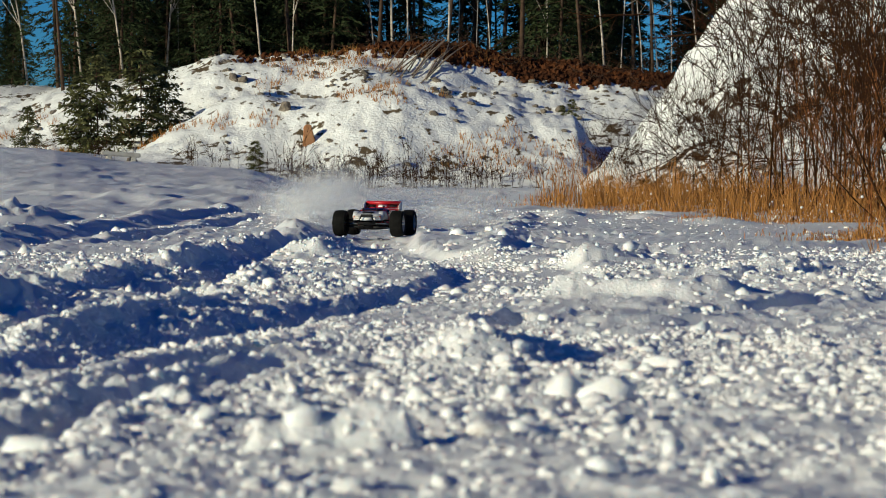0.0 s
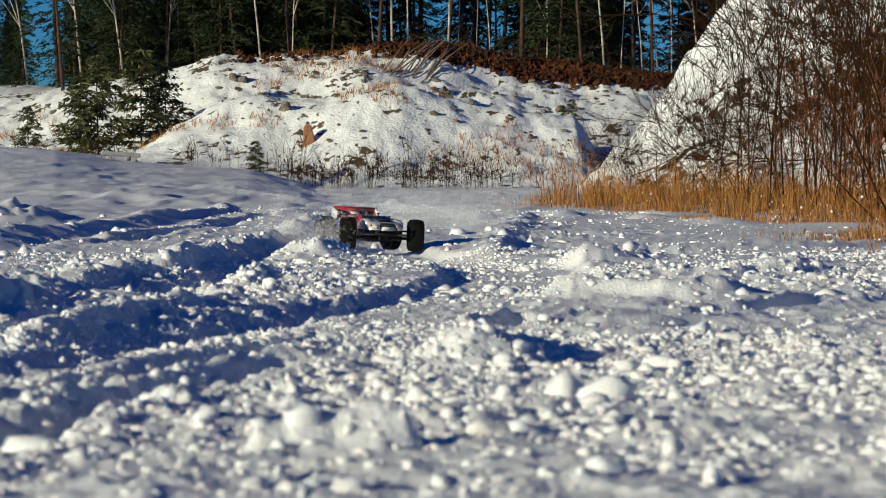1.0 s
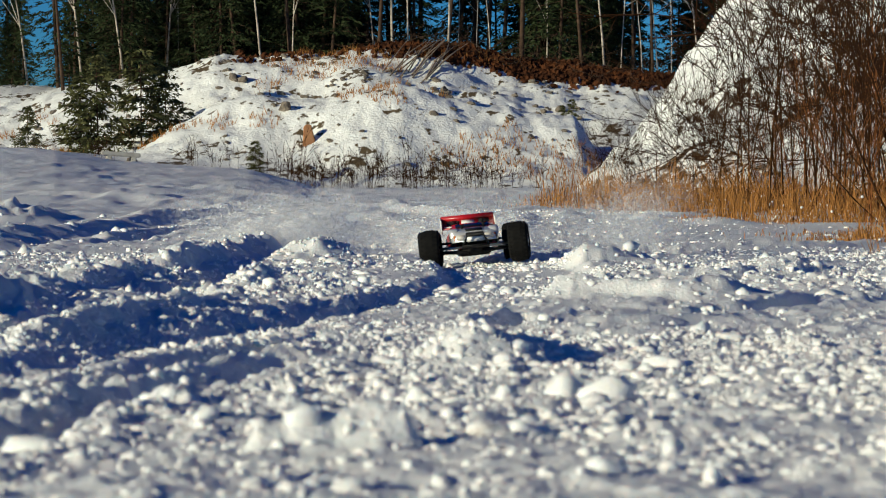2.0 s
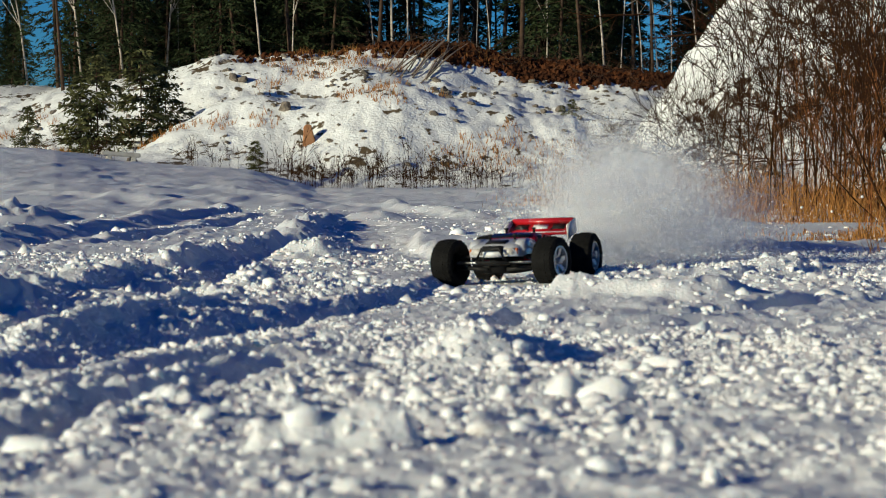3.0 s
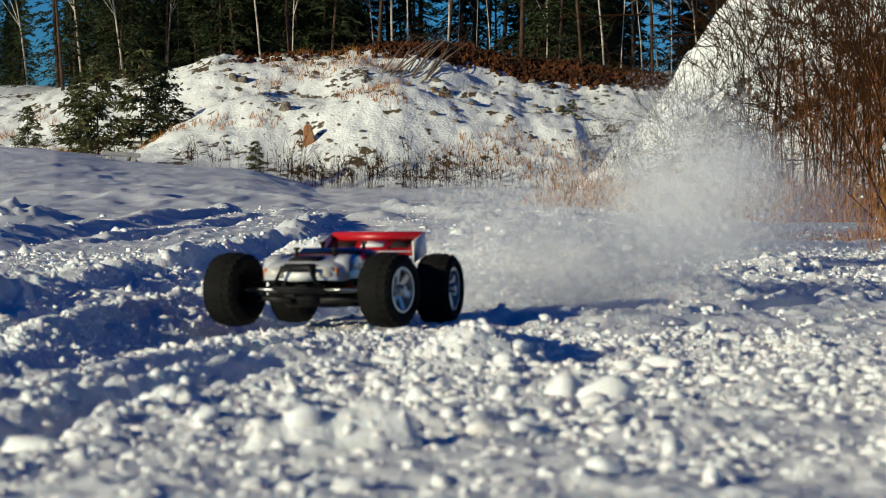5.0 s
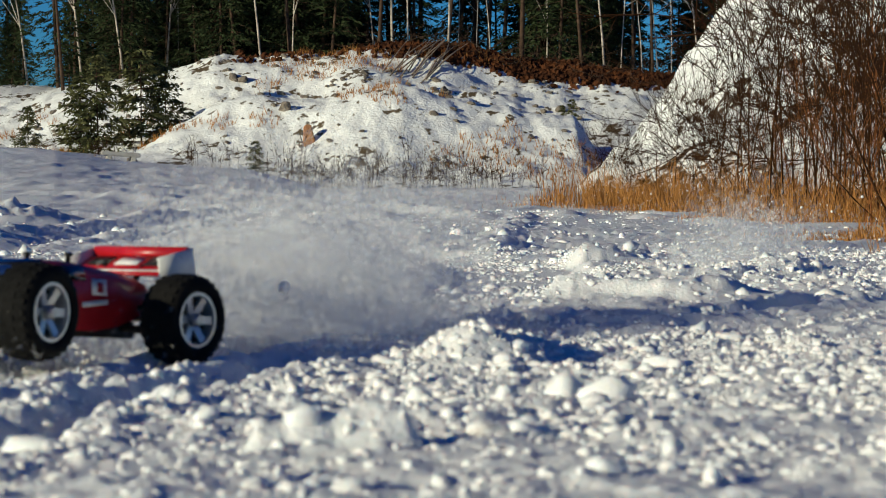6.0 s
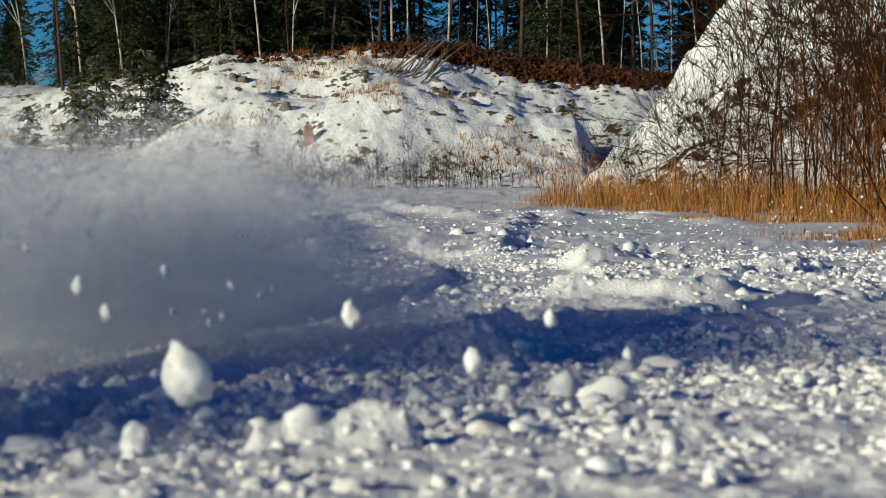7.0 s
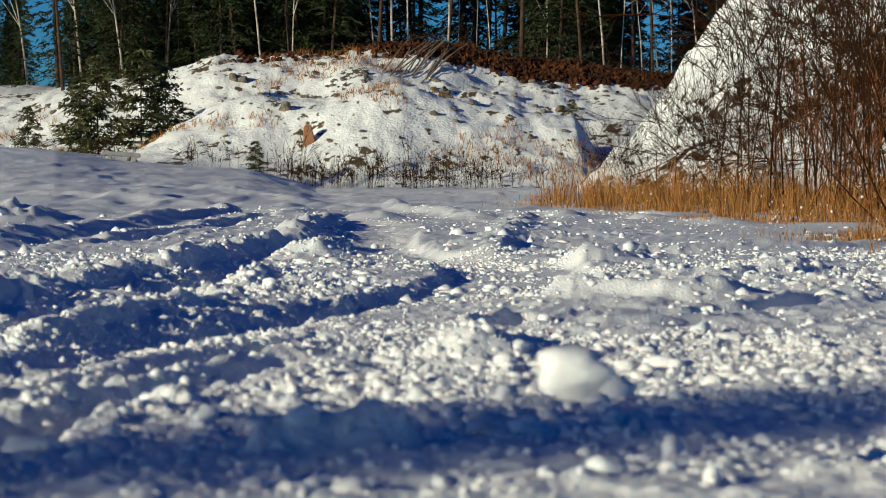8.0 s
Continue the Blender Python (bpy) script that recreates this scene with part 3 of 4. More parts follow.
    # thin stalks at the foot of the bank
    weed = bare_tree("dry_weed", "thin dry brown weed standing in snow", "weed", "weeds along the bank", 77, 0.9, 4, TWIG, 0.007, 1, 0.4, 0.22, 0.006, kids=(2, 4))
    first = True
    for k in range(120):
        u = rng.choice([rng.normal(-0.045, 0.02), rng.normal(-0.042, 0.016), rng.uniform(-0.19, 0.06), rng.normal(0.012, 0.02)])
        y = rng.uniform(84, 99)
        x = u * y
        z = max(height_at(x, y), lip_height(x, y) if y > 93 else -9)
        m = pose(x, y, z - 0.02, 0, 0, rng.uniform(0, 360))
        ob = weed if first else copy_thing(weed, m)
        first = False
        ob.matrix_basis = m
        s = rng.uniform(0.5, 1.35)
        ob.scale = (s, s, s)


shrubs()


def grass_edge(y):
    return np.interp(y, [8, 9.2, 10, 12, 15, 18, 20, 24, 30, 36, 45], [1.75, 1.55, 1.62, 2.0, 2.35, 2.35, 2.2, 1.95, 1.05, 1.2, 2.2])


def dry_grass():
    rng = np.random.default_rng(12)
    n = 60000
    y = 8.3 * (46 / 8.3) ** rng.uniform(0, 1, n) ** 0.8
    edge = grass_edge(y) + 0.035 * y * rough_noise(y, y * 0, 1.1, 9, 3, 0.7)
    x = edge + np.abs(rng.normal(0, 1, n)) * 0.085 * y * 0.8
    keep = (wander(x, y, 0.45, 15) > rng.uniform(-0.6, 0.9, n)) & (x / y < 0.235)
    keep &= rng.random(n) < 0.15 + 0.85 * step(0.0, 0.03, (x - edge) / y)
    x, y = x[keep], y[keep]
    n = len(x)
    z = ground_height(x, y)
    inside = step(0.0, 0.6, x - grass_edge(y))
    high = rng.uniform(0.25, 1.15, n) * (0.07 + 0.46 * inside) * (0.12 + 1.15 * step(-0.4, 1.0, rough_noise(x, y, 0.45, 19, 3))) * np.interp(y, [8, 14, 24, 40], [0.75, 0.95, 1.15, 1.4])
    turn = rng.uniform(0, 2 * math.pi, n)
    lean = np.abs(rng.normal(0.45, 0.75, n)) * high
    bx, by = np.cos(turn), np.sin(turn)
    wide = np.interp(y, [8, 20, 40], [0.0018, 0.0032, 0.005])
    side = rng.uniform(0, 2 * math.pi, n)
    sx, sy = np.cos(side) * wide, np.sin(side) * wide
    low = np.stack([x, y, z - 0.01], -1)
    mid = np.stack([x + bx * lean * 0.35, y + by * lean * 0.35, z + high * 0.6], -1)
    tip = np.stack([x + bx * lean, y + by * lean, z + high * (1 - 0.25 * (lean / np.maximum(high, 1e-3)))], -1)
    s = np.stack([sx, sy, np.zeros(n)], -1)
    verts = np.stack([low - s, low + s, mid + s * 0.8, mid - s * 0.8, tip], 1).reshape(-1, 3)
    k = 5 * np.arange(n)[:, None]
    tris = np.concatenate([k + [0, 1, 2], k + [0, 2, 3], k + [3, 2, 4]])
    ob = solid("dry_grass", mesh_of("dry_grass", verts, tris, False), STRAW)
    tagged(ob, "dry golden grass standing through the snow's edge", "grass", kind="stuff")
    # snow caught among the blades
    pick = rng.choice(n, 480, replace=False)
    v, f = ico(1)
    size = rng.uniform(0.5, 1.5, (480, 1, 1)) * np.interp(y[pick], [8, 20, 40], [0.004, 0.008, 0.011])[:, None, None]
    at = np.stack([x[pick], y[pick], z[pick] + high[pick] * rng.uniform(0.05, 0.6, 480)], -1)
    blobs = v[None] * size * rng.uniform(0.6, 1.4, (480, 1, 3)) + at[:, None]
    ob = solid("caught_snow", mesh_of("caught_snow", blobs.reshape(-1, 3), (f[None] + (np.arange(480) * len(v))[:, None, None]).reshape(-1, 3)), LUMP)
    tagged(ob, "bits of snow caught in the dry grass", "snow", kind="stuff")
    # sparse grass and moss tufts on the bank
    m = 5000
    x, y = rng.uniform(-26, 9, m * 4), rng.uniform(96, 121, m * 4)
    keep = np.where(rough_noise(x, y, 3.0, 66, 2) > 0.55)[0][:m]
    x, y = x[keep], y[keep]
    z, m = bank_height(x, y), len(keep)
    high, turn = rng.uniform(0.12, 0.45, m), rng.uniform(0, 6.28, m)
    low, tip = np.stack([x, y, z - 0.02], -1), np.stack([x + np.cos(turn) * high * 0.5, y + np.sin(turn) * high * 0.5, z + high], -1)
    s = np.stack([np.full(m, 0.02), np.zeros(m), np.zeros(m)], -1)
    ob = solid("bank_grass", mesh_of("bank_grass", np.stack([low - s, low + s, tip], 1).reshape(-1, 3), np.arange(3 * m).reshape(-1, 3), False), STRAW)
    tagged(ob, "sparse dead grass tufts on the snowy bank", "grass", kind="stuff")


dry_grass()


# ---------------------------------------------------------------- stones, soil and dead wood on the bank
def lump_mesh(name, rng, level, jag, squash=(1, 1, 1), smooth=True):
    v, f = ico(level)
    a = rng.uniform(0, 50, 3)
    bulge = np.array([noise.noise(Vector(p * 1.3 + a)) + 0.5 * noise.noise(Vector(p * 3.1 + a)) + 0.3 * noise.noise(Vector(p * 6.5 + a)) for p in v])
    return mesh_of(name, v * (1 + jag * bulge[:, None]) * np.array(squash), f, smooth)


def stones():
    rng = np.random.default_rng(21)
    shapes = [lump_mesh("stone", rng, 2, 0.5, (1, 0.8, 0.6), False) for k in range(4)]
    for me in shapes:
        me.materials.append(ROCK)
    for k in range(270):
        x = rng.uniform(-21, 7)
        y = rng.uniform(98, 120) if k > 120 else rng.uniform(112, 121)
        s = rng.uniform(0.07, 0.2) * (1.9 if rng.random() < 0.12 else 1.0)
        ob = new("stone", shapes[rng.integers(0, 4)])
        ob.matrix_basis = pose(x, y, lip_height(x, y) + s * 0.15, rng.uniform(-30, 30), rng.uniform(-30, 30), rng.uniform(0, 360))
        ob.scale = (s * 1.3, s, s)
        tagged(ob, "dark stone half buried in the snowy bank", "stone", "stones on the bank")
    for k in range(60):
        y = rng.uniform(50, 63)
        x = rng.uniform(0.06, 0.2) * y
        s = rng.uniform(0.05, 0.16)
        ob = new("stone", shapes[rng.integers(0, 4)])
        ob.matrix_basis = pose(x, y, float(hill_height(np.array([x]), np.array([y]))[0]) + s * 0.15, rng.uniform(-30, 30), rng.uniform(-30, 30), rng.uniform(0, 360))
        ob.scale = (s * 1.3, s, s)
        tagged(ob, "dark stone in the snowy hillside", "stone", "stones on the hillside")
    # the tilted slab of bare orange rock
    bm = bmesh.new()
    bmesh.ops.create_cube(bm, size=1.0)
    for v in bm.verts:
        v.co.x *= 0.60 if v.co.z < 0 else 0.30
        v.co.y *= 0.35
        v.co.z *= 0.95
        v.co.x += 0.06 * (v.co.z > 0) + 0.05 * v.co.y
    bmesh.ops.bevel(bm, geom=bm.edges[:], offset=0.05, segments=2, affect="EDGES")
    slab = part("rock_slab", bm, ORANGE_ROCK, None, smooth=False)
    slab.matrix_basis = pose(-5.95, 100.3, lip_height(-5.95, 100.3) + 0.36, -8, -8, 15)
    tagged(slab, "upright slab of bare orange rock in the snow", "rock")


stones()


def soil_lip():
    """Torn brown earth and roots under the forest's edge."""
    rng = np.random.default_rng(33)
    n = 11000
    x = rng.uniform(-11, 12.5, n)
    keep = (x > -3.6) | (rng.random(n) < 0.07)
    x = x[keep]
    q = rng.uniform(0, 1, len(x))
    y = np.interp(x, [-11, 0, 12], [119.2, 118.9, 119.8]) + q * 3.6 + 0.3 * rng.normal(size=len(x))
    z = bank_height(x, y)
    v, f = ico(1)
    size = rng.uniform(0.05, 0.20, len(x))
    a = v[None] * size[:, None, None] * rng.uniform(0.6, 1.3, (len(x), 1, 3)) * (1 + 0.35 * rng.normal(size=(len(x), len(v), 1)))
    a = a + np.stack([x, y, z + 0.25 * size], -1)[:, None]
    faces = (f[None] + (np.arange(len(x)) * len(v))[:, None, None]).reshape(-1, 3)
    ob = solid("bare_soil", mesh_of("bare_soil", a.reshape(-1, 3), faces, False), EARTH)
    tagged(ob, "torn red-brown soil clods below the forest's edge", "soil", kind="stuff")
    lines = []
    for k in range(150):
        x, y = rng.uniform(-5, 11.5), rng.uniform(119.5, 122.5)
        branching(rng, (x, y, lip_height(x, y) + rng.uniform(0, 0.4)), (rng.normal(), -0.3, rng.normal() * 0.35), rng.uniform(0.5, 2.0), 0.025, 1, lines, 0.6, 0.25, (1, 3), 0.008)
    v, f = tubes(lines, 4)
    ob = solid("roots", mesh_of("roots", v, f), BARK)
    tagged(ob, "tangled dark roots hanging from the soil edge", "roots", kind="stuff")
    # dead branches slid down the bank
    for k in range(16):
        x = rng.normal(-1.1, 0.8)
        y = 116.8 + rng.normal() * 0.5
        top = Vector((x + rng.uniform(0.5, 1.7), y + 2.6, lip_height(x, y + 2.6) + 0.45))
        low = Vector((x - rng.uniform(0.2, 1.2), y - 0.8, lip_height(x, y - 0.8) + 0.1))
        mid = (top + low) / 2 + Vector((rng.normal() * 0.1, 0, 0.15))
        v, f = tubes([[(low, 0.045), (mid, 0.035), (top, 0.015)]], 6)
        ob = solid("dead_branch", mesh_of("dead_branch", v, f), DRY_WOOD)
        tagged(ob, "pale dead branch lying against the bank", "branch", "dead branches on the bank")
    # culvert slab at the bank's foot
    thing = tagged(new("culvert"), "snow-capped concrete slab over a dark opening", "culvert")
    for name, size, at in (("slab", (1.5, 1.0, 0.16), (0, 0, 0.5)), ("side_wall", (0.2, 0.9, 0.6), (-0.45, 0, 0.15)), ("side_wall", (0.2, 0.9, 0.6), (0.5, 0, 0.15))):
        bm = bmesh.new()
        bmesh.ops.create_cube(bm, size=1.0, matrix=Matrix.Translation(at) @ Matrix.Diagonal((*size, 1)))
        bmesh.ops.bevel(bm, geom=bm.edges[:], offset=0.03, segments=2, affect="EDGES")
        part(name, bm, CONCRETE, thing, smooth=False)
    thing.matrix_basis = pose(-12.76, 90.0, height_at(-12.76, 90.0) - 0.24, 0, 4, 12)


soil_lip()


# ---------------------------------------------------------------- loose snow lumps
def loose_snow():
    rng = np.random.default_rng(44)

    def scatter(name, level, count, near, far, mean, label):
        y = near + (far - near) * rng.uniform(0, 1, count) ** 0.62
        x = rng.uniform(-0.215, 0.215, count) * y
        rate = 0.12 + 0.88 * step(-0.45, 0.5, rough_noise(x, y, 0.45, 51, 3)) 
        rate = rate * np.where(y > 9, step(3.2, 1.4, np.abs(x + 0.2)), step(-1.5, -0.35, x) * 0.45 + 0.55)
        keep = rng.random(count) < rate
        x, y = x[keep], y[keep]
        n = len(x)
        size = mean * np.exp(rng.normal(0, 0.55, n))
        z = ground_height(x, y) + size * rng.uniform(-0.6, 0.15, n)
        v, f = ico(level)
        a = rng.uniform(-60, 60, (n, 3))
        w = v[None] * 1.15 + a[:, None]
        bulge = 0.4 * rng.normal(size=(n, len(v))) + np.sin(w[..., 0] * 2.1 + np.sin(w[..., 1] * 1.7)) + np.sin(w[..., 1] * 2.6 + w[..., 2]) + 0.7 * np.sin(w[..., 2] * 4.1 + w[..., 0] * 2.3)
        p = v[None] * (1 + 0.19 * bulge[..., None]) * rng.uniform(0.6, 1.4, (n, 1, 3)) * np.array([1.05, 1.05, 0.8])
        p = p * size[:, None, None] + np.stack([x, y, z], -1)[:, None]
        faces = (f[None] + (np.arange(n) * len(v))[:, None, None]).reshape(-1, 3)
        ob = solid(name, mesh_of(name, p.reshape(-1, 3), faces), LUMP)
        tagged(ob, label, "snow crumbs", kind="stuff")

    scatter("snow_crumbs", 2, 9500, 1.9, 4.4, 0.0042, "loose frozen snow crumbs scattered on the track")
    scatter("snow_crumbs", 1, 42000, 4.2, 9.5, 0.0046, "loose snow crumbs thrown over the ruts")
    scatter("snow_crumbs", 1, 16000, 9.0, 26.0, 0.0065, "broken snow lumps along the far track")
    scatter("snow_crumbs", 1, 26000, 1.9, 5.0, 0.0022, "fine frozen crumbs covering the churned snow")
    shapes = [lump_mesh("snow_lump", rng, 3, 0.75, (1.1, 0.9, 0.7)) for k in range(5)]
    for me in shapes:
        me.materials.append(CLOD)
    for k in range(60):
        y = 2.1 + 9 * rng.random() ** 1.3
        x = rng.uniform(-0.2, 0.2) * y
        if abs(x - np.interp(y, [3, 4, 5, 6, 7, 9, 10.5, 13], [-0.9, -0.55, -0.1, 0.07, 0.23, 0.0, -0.34, -0.39])) < 0.26 and y > 3.2:
            continue
        if y < 4.6 and x < -0.05:
            continue
        s = rng.uniform(0.004, 0.008) * (1 + 0.16 * y)
        ob = new("snow_lump", shapes[rng.integers(0, 5)])
        ob.matrix_basis = pose(x, y, height_at(x, y) - 0.1 * s, rng.uniform(-20, 20), rng.uniform(-20, 20), rng.uniform(0, 360))
        ob.scale = (s * 1.15, s, s)
        tagged(ob, "rounded lump of frozen snow on churned snow", "snow lump", "snow lumps on the track")


loose_snow()


# ---------------------------------------------------------------- the toy truck (front towards +x, left towards +y)
WHEEL_R, TRACK, BASE = 0.073, 0.162, 0.17


def loft(sections):
    """A shell through cross-sections (x, half width low, half width high, z low, z high), shoulders rounded."""
    bm, rings = bmesh.new(), []
    for x, low, high, z0, z1 in sections:
        h = z1 - z0
        ring = [(-low, z0), (-low * 1.0, z0 + 0.45 * h), (-(low * 0.35 + high * 0.65), z0 + 0.82 * h), (-high * 0.82, z1 - 0.02 * h), (-high * 0.4, z1), (0, z1 + 0.02 * h)]
        ring = ring + [(-y, z) for y, z in ring[-2::-1]]
        rings.append([bm.verts.new((x, y, z)) for y, z in ring])
    for a, b in zip(rings, rings[1:]):
        for i in range(len(a) - 1):
            bm.faces.new((a[i], a[i + 1], b[i + 1], b[i]))
    for ring in (rings[0], rings[-1]):
        bm.faces.new(ring)
    return bm


def block(size, at, turn=(0, 0, 0), bevel=0.15):
    bm = bmesh.new()
    bmesh.ops.create_cube(bm, size=1.0, matrix=pose(*at, *turn) @ Matrix.Diagonal((*size, 1)))
    if bevel:
        bmesh.ops.bevel(bm, geom=bm.edges[:], offset=bevel * min(size), segments=2, affect="EDGES")
    return bm


def rods(lines, sides=8):
    v, f = tubes(lines, sides)
    bm = bmesh.new()
    vs = [bm.verts.new(p) for p in v]
    for q in f:
        bm.faces.new([vs[i] for i in q])
    n = 0
    for line in lines:
        for end in (0, len(line) - 1):
            bm.faces.new(vs[n + end * sides:n + (end + 1) * sides])
        n += len(line) * sides
    return bm


def turned(profile, sides=32):
    """A ring turned about the y axis from (y, radius) pairs, closed."""
    bm = bmesh.new()
    rings = []
    for k in range(sides):
        a = 2 * math.pi * k / sides
        rings.append([bm.verts.new((r * math.cos(a), y, r * math.sin(a))) for y, r in profile])
    n = len(profile)
    for k in range(sides):
        a, b = rings[k], rings[(k + 1) % sides]
        for i in range(n):
            bm.faces.new((a[i], a[(i + 1) % n], b[(i + 1) % n], b[i]))
    return bm


def wheel(parent, name, side):
    """One wheel about its own hub; side is +1 for the left of the truck."""
    w = part(name, turned([(side * y, r) for y, r in ((-0.018, 0.030), (-0.030, 0.044), (-0.0365, 0.053), (-0.0365, 0.061), (-0.031, 0.0675), (-0.020, 0.0718), (-0.007, 0.0735), (0.007, 0.0735), (0.020, 0.0718), (0.031, 0.0675), (0.0370, 0.061), (0.0372, 0.053), (0.032, 0.045), (0.020, 0.044))], 40), RUBBER, parent, "fat black off-road tyre")
    # tread knobs, in one ring
    bm = bmesh.new()
    for k in range(26):
        for y, off in ((-0.024, 0.0), (-0.008, 0.5), (0.008, 0.0), (0.024, 0.5)):
            a = 2 * math.pi * (k + off) / 26
            r = 0.0704 if abs(y) < 0.02 else 0.0673
            m = Matrix.Rotation(-a, 4, "Y") @ Matrix.Translation((r, y, 0)) @ Matrix.Diagonal((0.007, 0.012, 0.0085, 1))
            bmesh.ops.create_cube(bm, size=1.0, matrix=m)
    part("tread", bm, RUBBER, w, smooth=False)
    bm = turned([(side * y, r) for y, r in ((0.026, 0.0455), (0.032, 0.0455), (0.032, 0.040), (0.012, 0.036), (0.010, 0.040))], 32)
    for k in range(6):
        m = Matrix.Rotation(2 * math.pi * k / 6, 4, "Y") @ Matrix.Translation((0.025, side * 0.021, 0)) @ Matrix.Rotation(side * 0.22, 4, "Z") @ Matrix.Diagonal((0.034, 0.007, 0.0135, 1))
        bmesh.ops.create_cube(bm, size=1.0, matrix=m)
    part("rim", bm, CHROME, w, "satin chrome six-spoke rim", smooth=False)
    part("rim_back", turned([(side * 0.004, 0.002), (side * 0.004, 0.044), (side * 0.009, 0.044), (side * 0.009, 0.002)], 24), PLASTIC, w)
    part("hub_nut", turned([(side * 0.008, 0.001), (side * 0.036, 0.001), (side * 0.036, 0.0075), (side * 0.031, 0.011), (side * 0.008, 0.011)], 12), STEEL, w, smooth=False)
    return w


def truck():
    t = tagged(new("toy_truck"), "red and silver radio-controlled monster truck with fat black tyres", "toy truck")
    # shell
    shell = part("body_shell", loft([(-0.195, 0.085, 0.060, 0.098, 0.124), (-0.165, 0.092, 0.070, 0.082, 0.138), (-0.11, 0.080, 0.074, 0.058, 0.146), (-0.05, 0.082, 0.079, 0.048, 0.152), (0.0, 0.086, 0.081, 0.048, 0.157), (0.045, 0.086, 0.079, 0.053, 0.155), (0.085, 0.086, 0.076, 0.072, 0.142)]), RED, t, "glossy red shell with roof and side skirts")
    hood = part("hood", loft([(0.083, 0.088, 0.078, 0.094, 0.1425), (0.13, 0.090, 0.078, 0.096, 0.141), (0.18, 0.088, 0.076, 0.094, 0.136), (0.215, 0.082, 0.070, 0.090, 0.129), (0.236, 0.074, 0.060, 0.092, 0.118)]), SILVER, t, "silver painted hood and nose")
    part("windscreen", block((0.034, 0.122, 0.003), (0.068, 0, 0.1500), (0, 20, 0)), SMOKED, t, "smoked dark windscreen")
    for s in (1, -1):
        part("side_window", block((0.07, 0.003, 0.022), (0.015, s * 0.0815, 0.137), (s * 20, 0, 0)), SMOKED, t)
        part("fender", loft([(0.095, 0.016, 0.012, 0.096, 0.134), (0.125, 0.019, 0.015, 0.110, 0.142), (0.17, 0.020, 0.016, 0.118, 0.143), (0.205, 0.016, 0.012, 0.106, 0.133)]), SILVER, t, m=pose(0, s * 0.072, 0))
        head = part("headlight", block((0.014, 0.036, 0.020), (0.2325, s * 0.052, 0.1065), (0, -12, s * 14)), LENS, t, "clear headlamp with amber corner")
        part("indicator", block((0.012, 0.009, 0.018), (0.226, s * 0.072, 0.1065), (0, -12, s * 24)), AMBER, head)
        # white panel with a dark plain bar, and pale stripes low on the skirt
        board = part("number_panel", block((0.034, 0.002, 0.026), (-0.055, s * 0.0830, 0.118), (s * 8, 0, 0), 0), WHITE, t, "white square panel on the red flank")
        part("panel_mark", block((0.012, 0.0015, 0.016), (-0.055, s * 0.0850, 0.118), (s * 8, 0, 0), 0), RED, board)
        part("flank_stripe", block((0.060, 0.002, 0.008), (-0.045, s * 0.0842, 0.092), (0, 6, 0), 0), WHITE, t)
        part("flank_stripe", block((0.036, 0.002, 0.005), (0.02, s * 0.0862, 0.068), (0, 0, 0), 0), WHITE, t)
    part("grille", block((0.010, 0.066, 0.022), (0.2355, 0, 0.113), (0, -16, 0)), PLASTIC, t, "black grille between the lamps")
    part("hood_stripe", block((0.040, 0.062, 0.003), (0.196, 0, 0.1345), (0, 12, 0), 0), PLASTIC, t)
    part("nose_plate", block((0.006, 0.060, 0.018), (0.242, 0, 0.099), (0, 10, 0)), WHITE, t, "pale lower nose panel")
    bumper = part("bumper", rods([[((0.225, -0.045, 0.080), 0.0045), ((0.258, -0.042, 0.088), 0.0045), ((0.262, -0.028, 0.116), 0.0045), ((0.262, 0.028, 0.116), 0.0045), ((0.258, 0.042, 0.088), 0.0045), ((0.225, 0.045, 0.080), 0.0045)]]), PLASTIC, t, "black tube bumper hoop")
    part("bumper_plate", block((0.04, 0.10, 0.006), (0.235, 0, 0.072), (0, -14, 0)), PLASTIC, bumper)
    # wing
    wing = part("wing", block((0.075, 0.205, 0.005), (-0.212, 0, 0.161), (0, 28, 0)), RED, t, "red rear wing with pale stripes")
    part("wing_lip", block((0.016, 0.205, 0.022), (-0.246, 0, 0.183), (0, 12, 0)), RED, wing)
    for s in (1, -1):
        part("end_plate", block((0.088, 0.004, 0.046), (-0.216, s * 0.104, 0.160), (0, 14, 0)), WHITE, wing, "white wing end plate")
        part("wing_strut", rods([[((-0.165, s * 0.035, 0.10), 0.005), ((-0.205, s * 0.04, 0.159), 0.005)]]), PLASTIC, wing)
        part("wing_mark", block((0.030, 0.042, 0.0015), (-0.2165, s * 0.062, 0.1675), (0, 28, 0), 0), PLASTIC, wing)
    part("wing_stripe", block((0.005, 0.185, 0.0015), (-0.186, 0, 0.1515), (0, 28, 0), 0), WHITE, wing)
    part("wing_mark", block((0.026, 0.05, 0.0015), (-0.2165, 0, 0.1675), (0, 28, 0), 0), WHITE, wing)
    # chassis and running gear
    chassis = part("chassis", block((0.36, 0.11, 0.028), (0.0, 0, 0.052)), PLASTIC, t, "black plastic chassis tub")
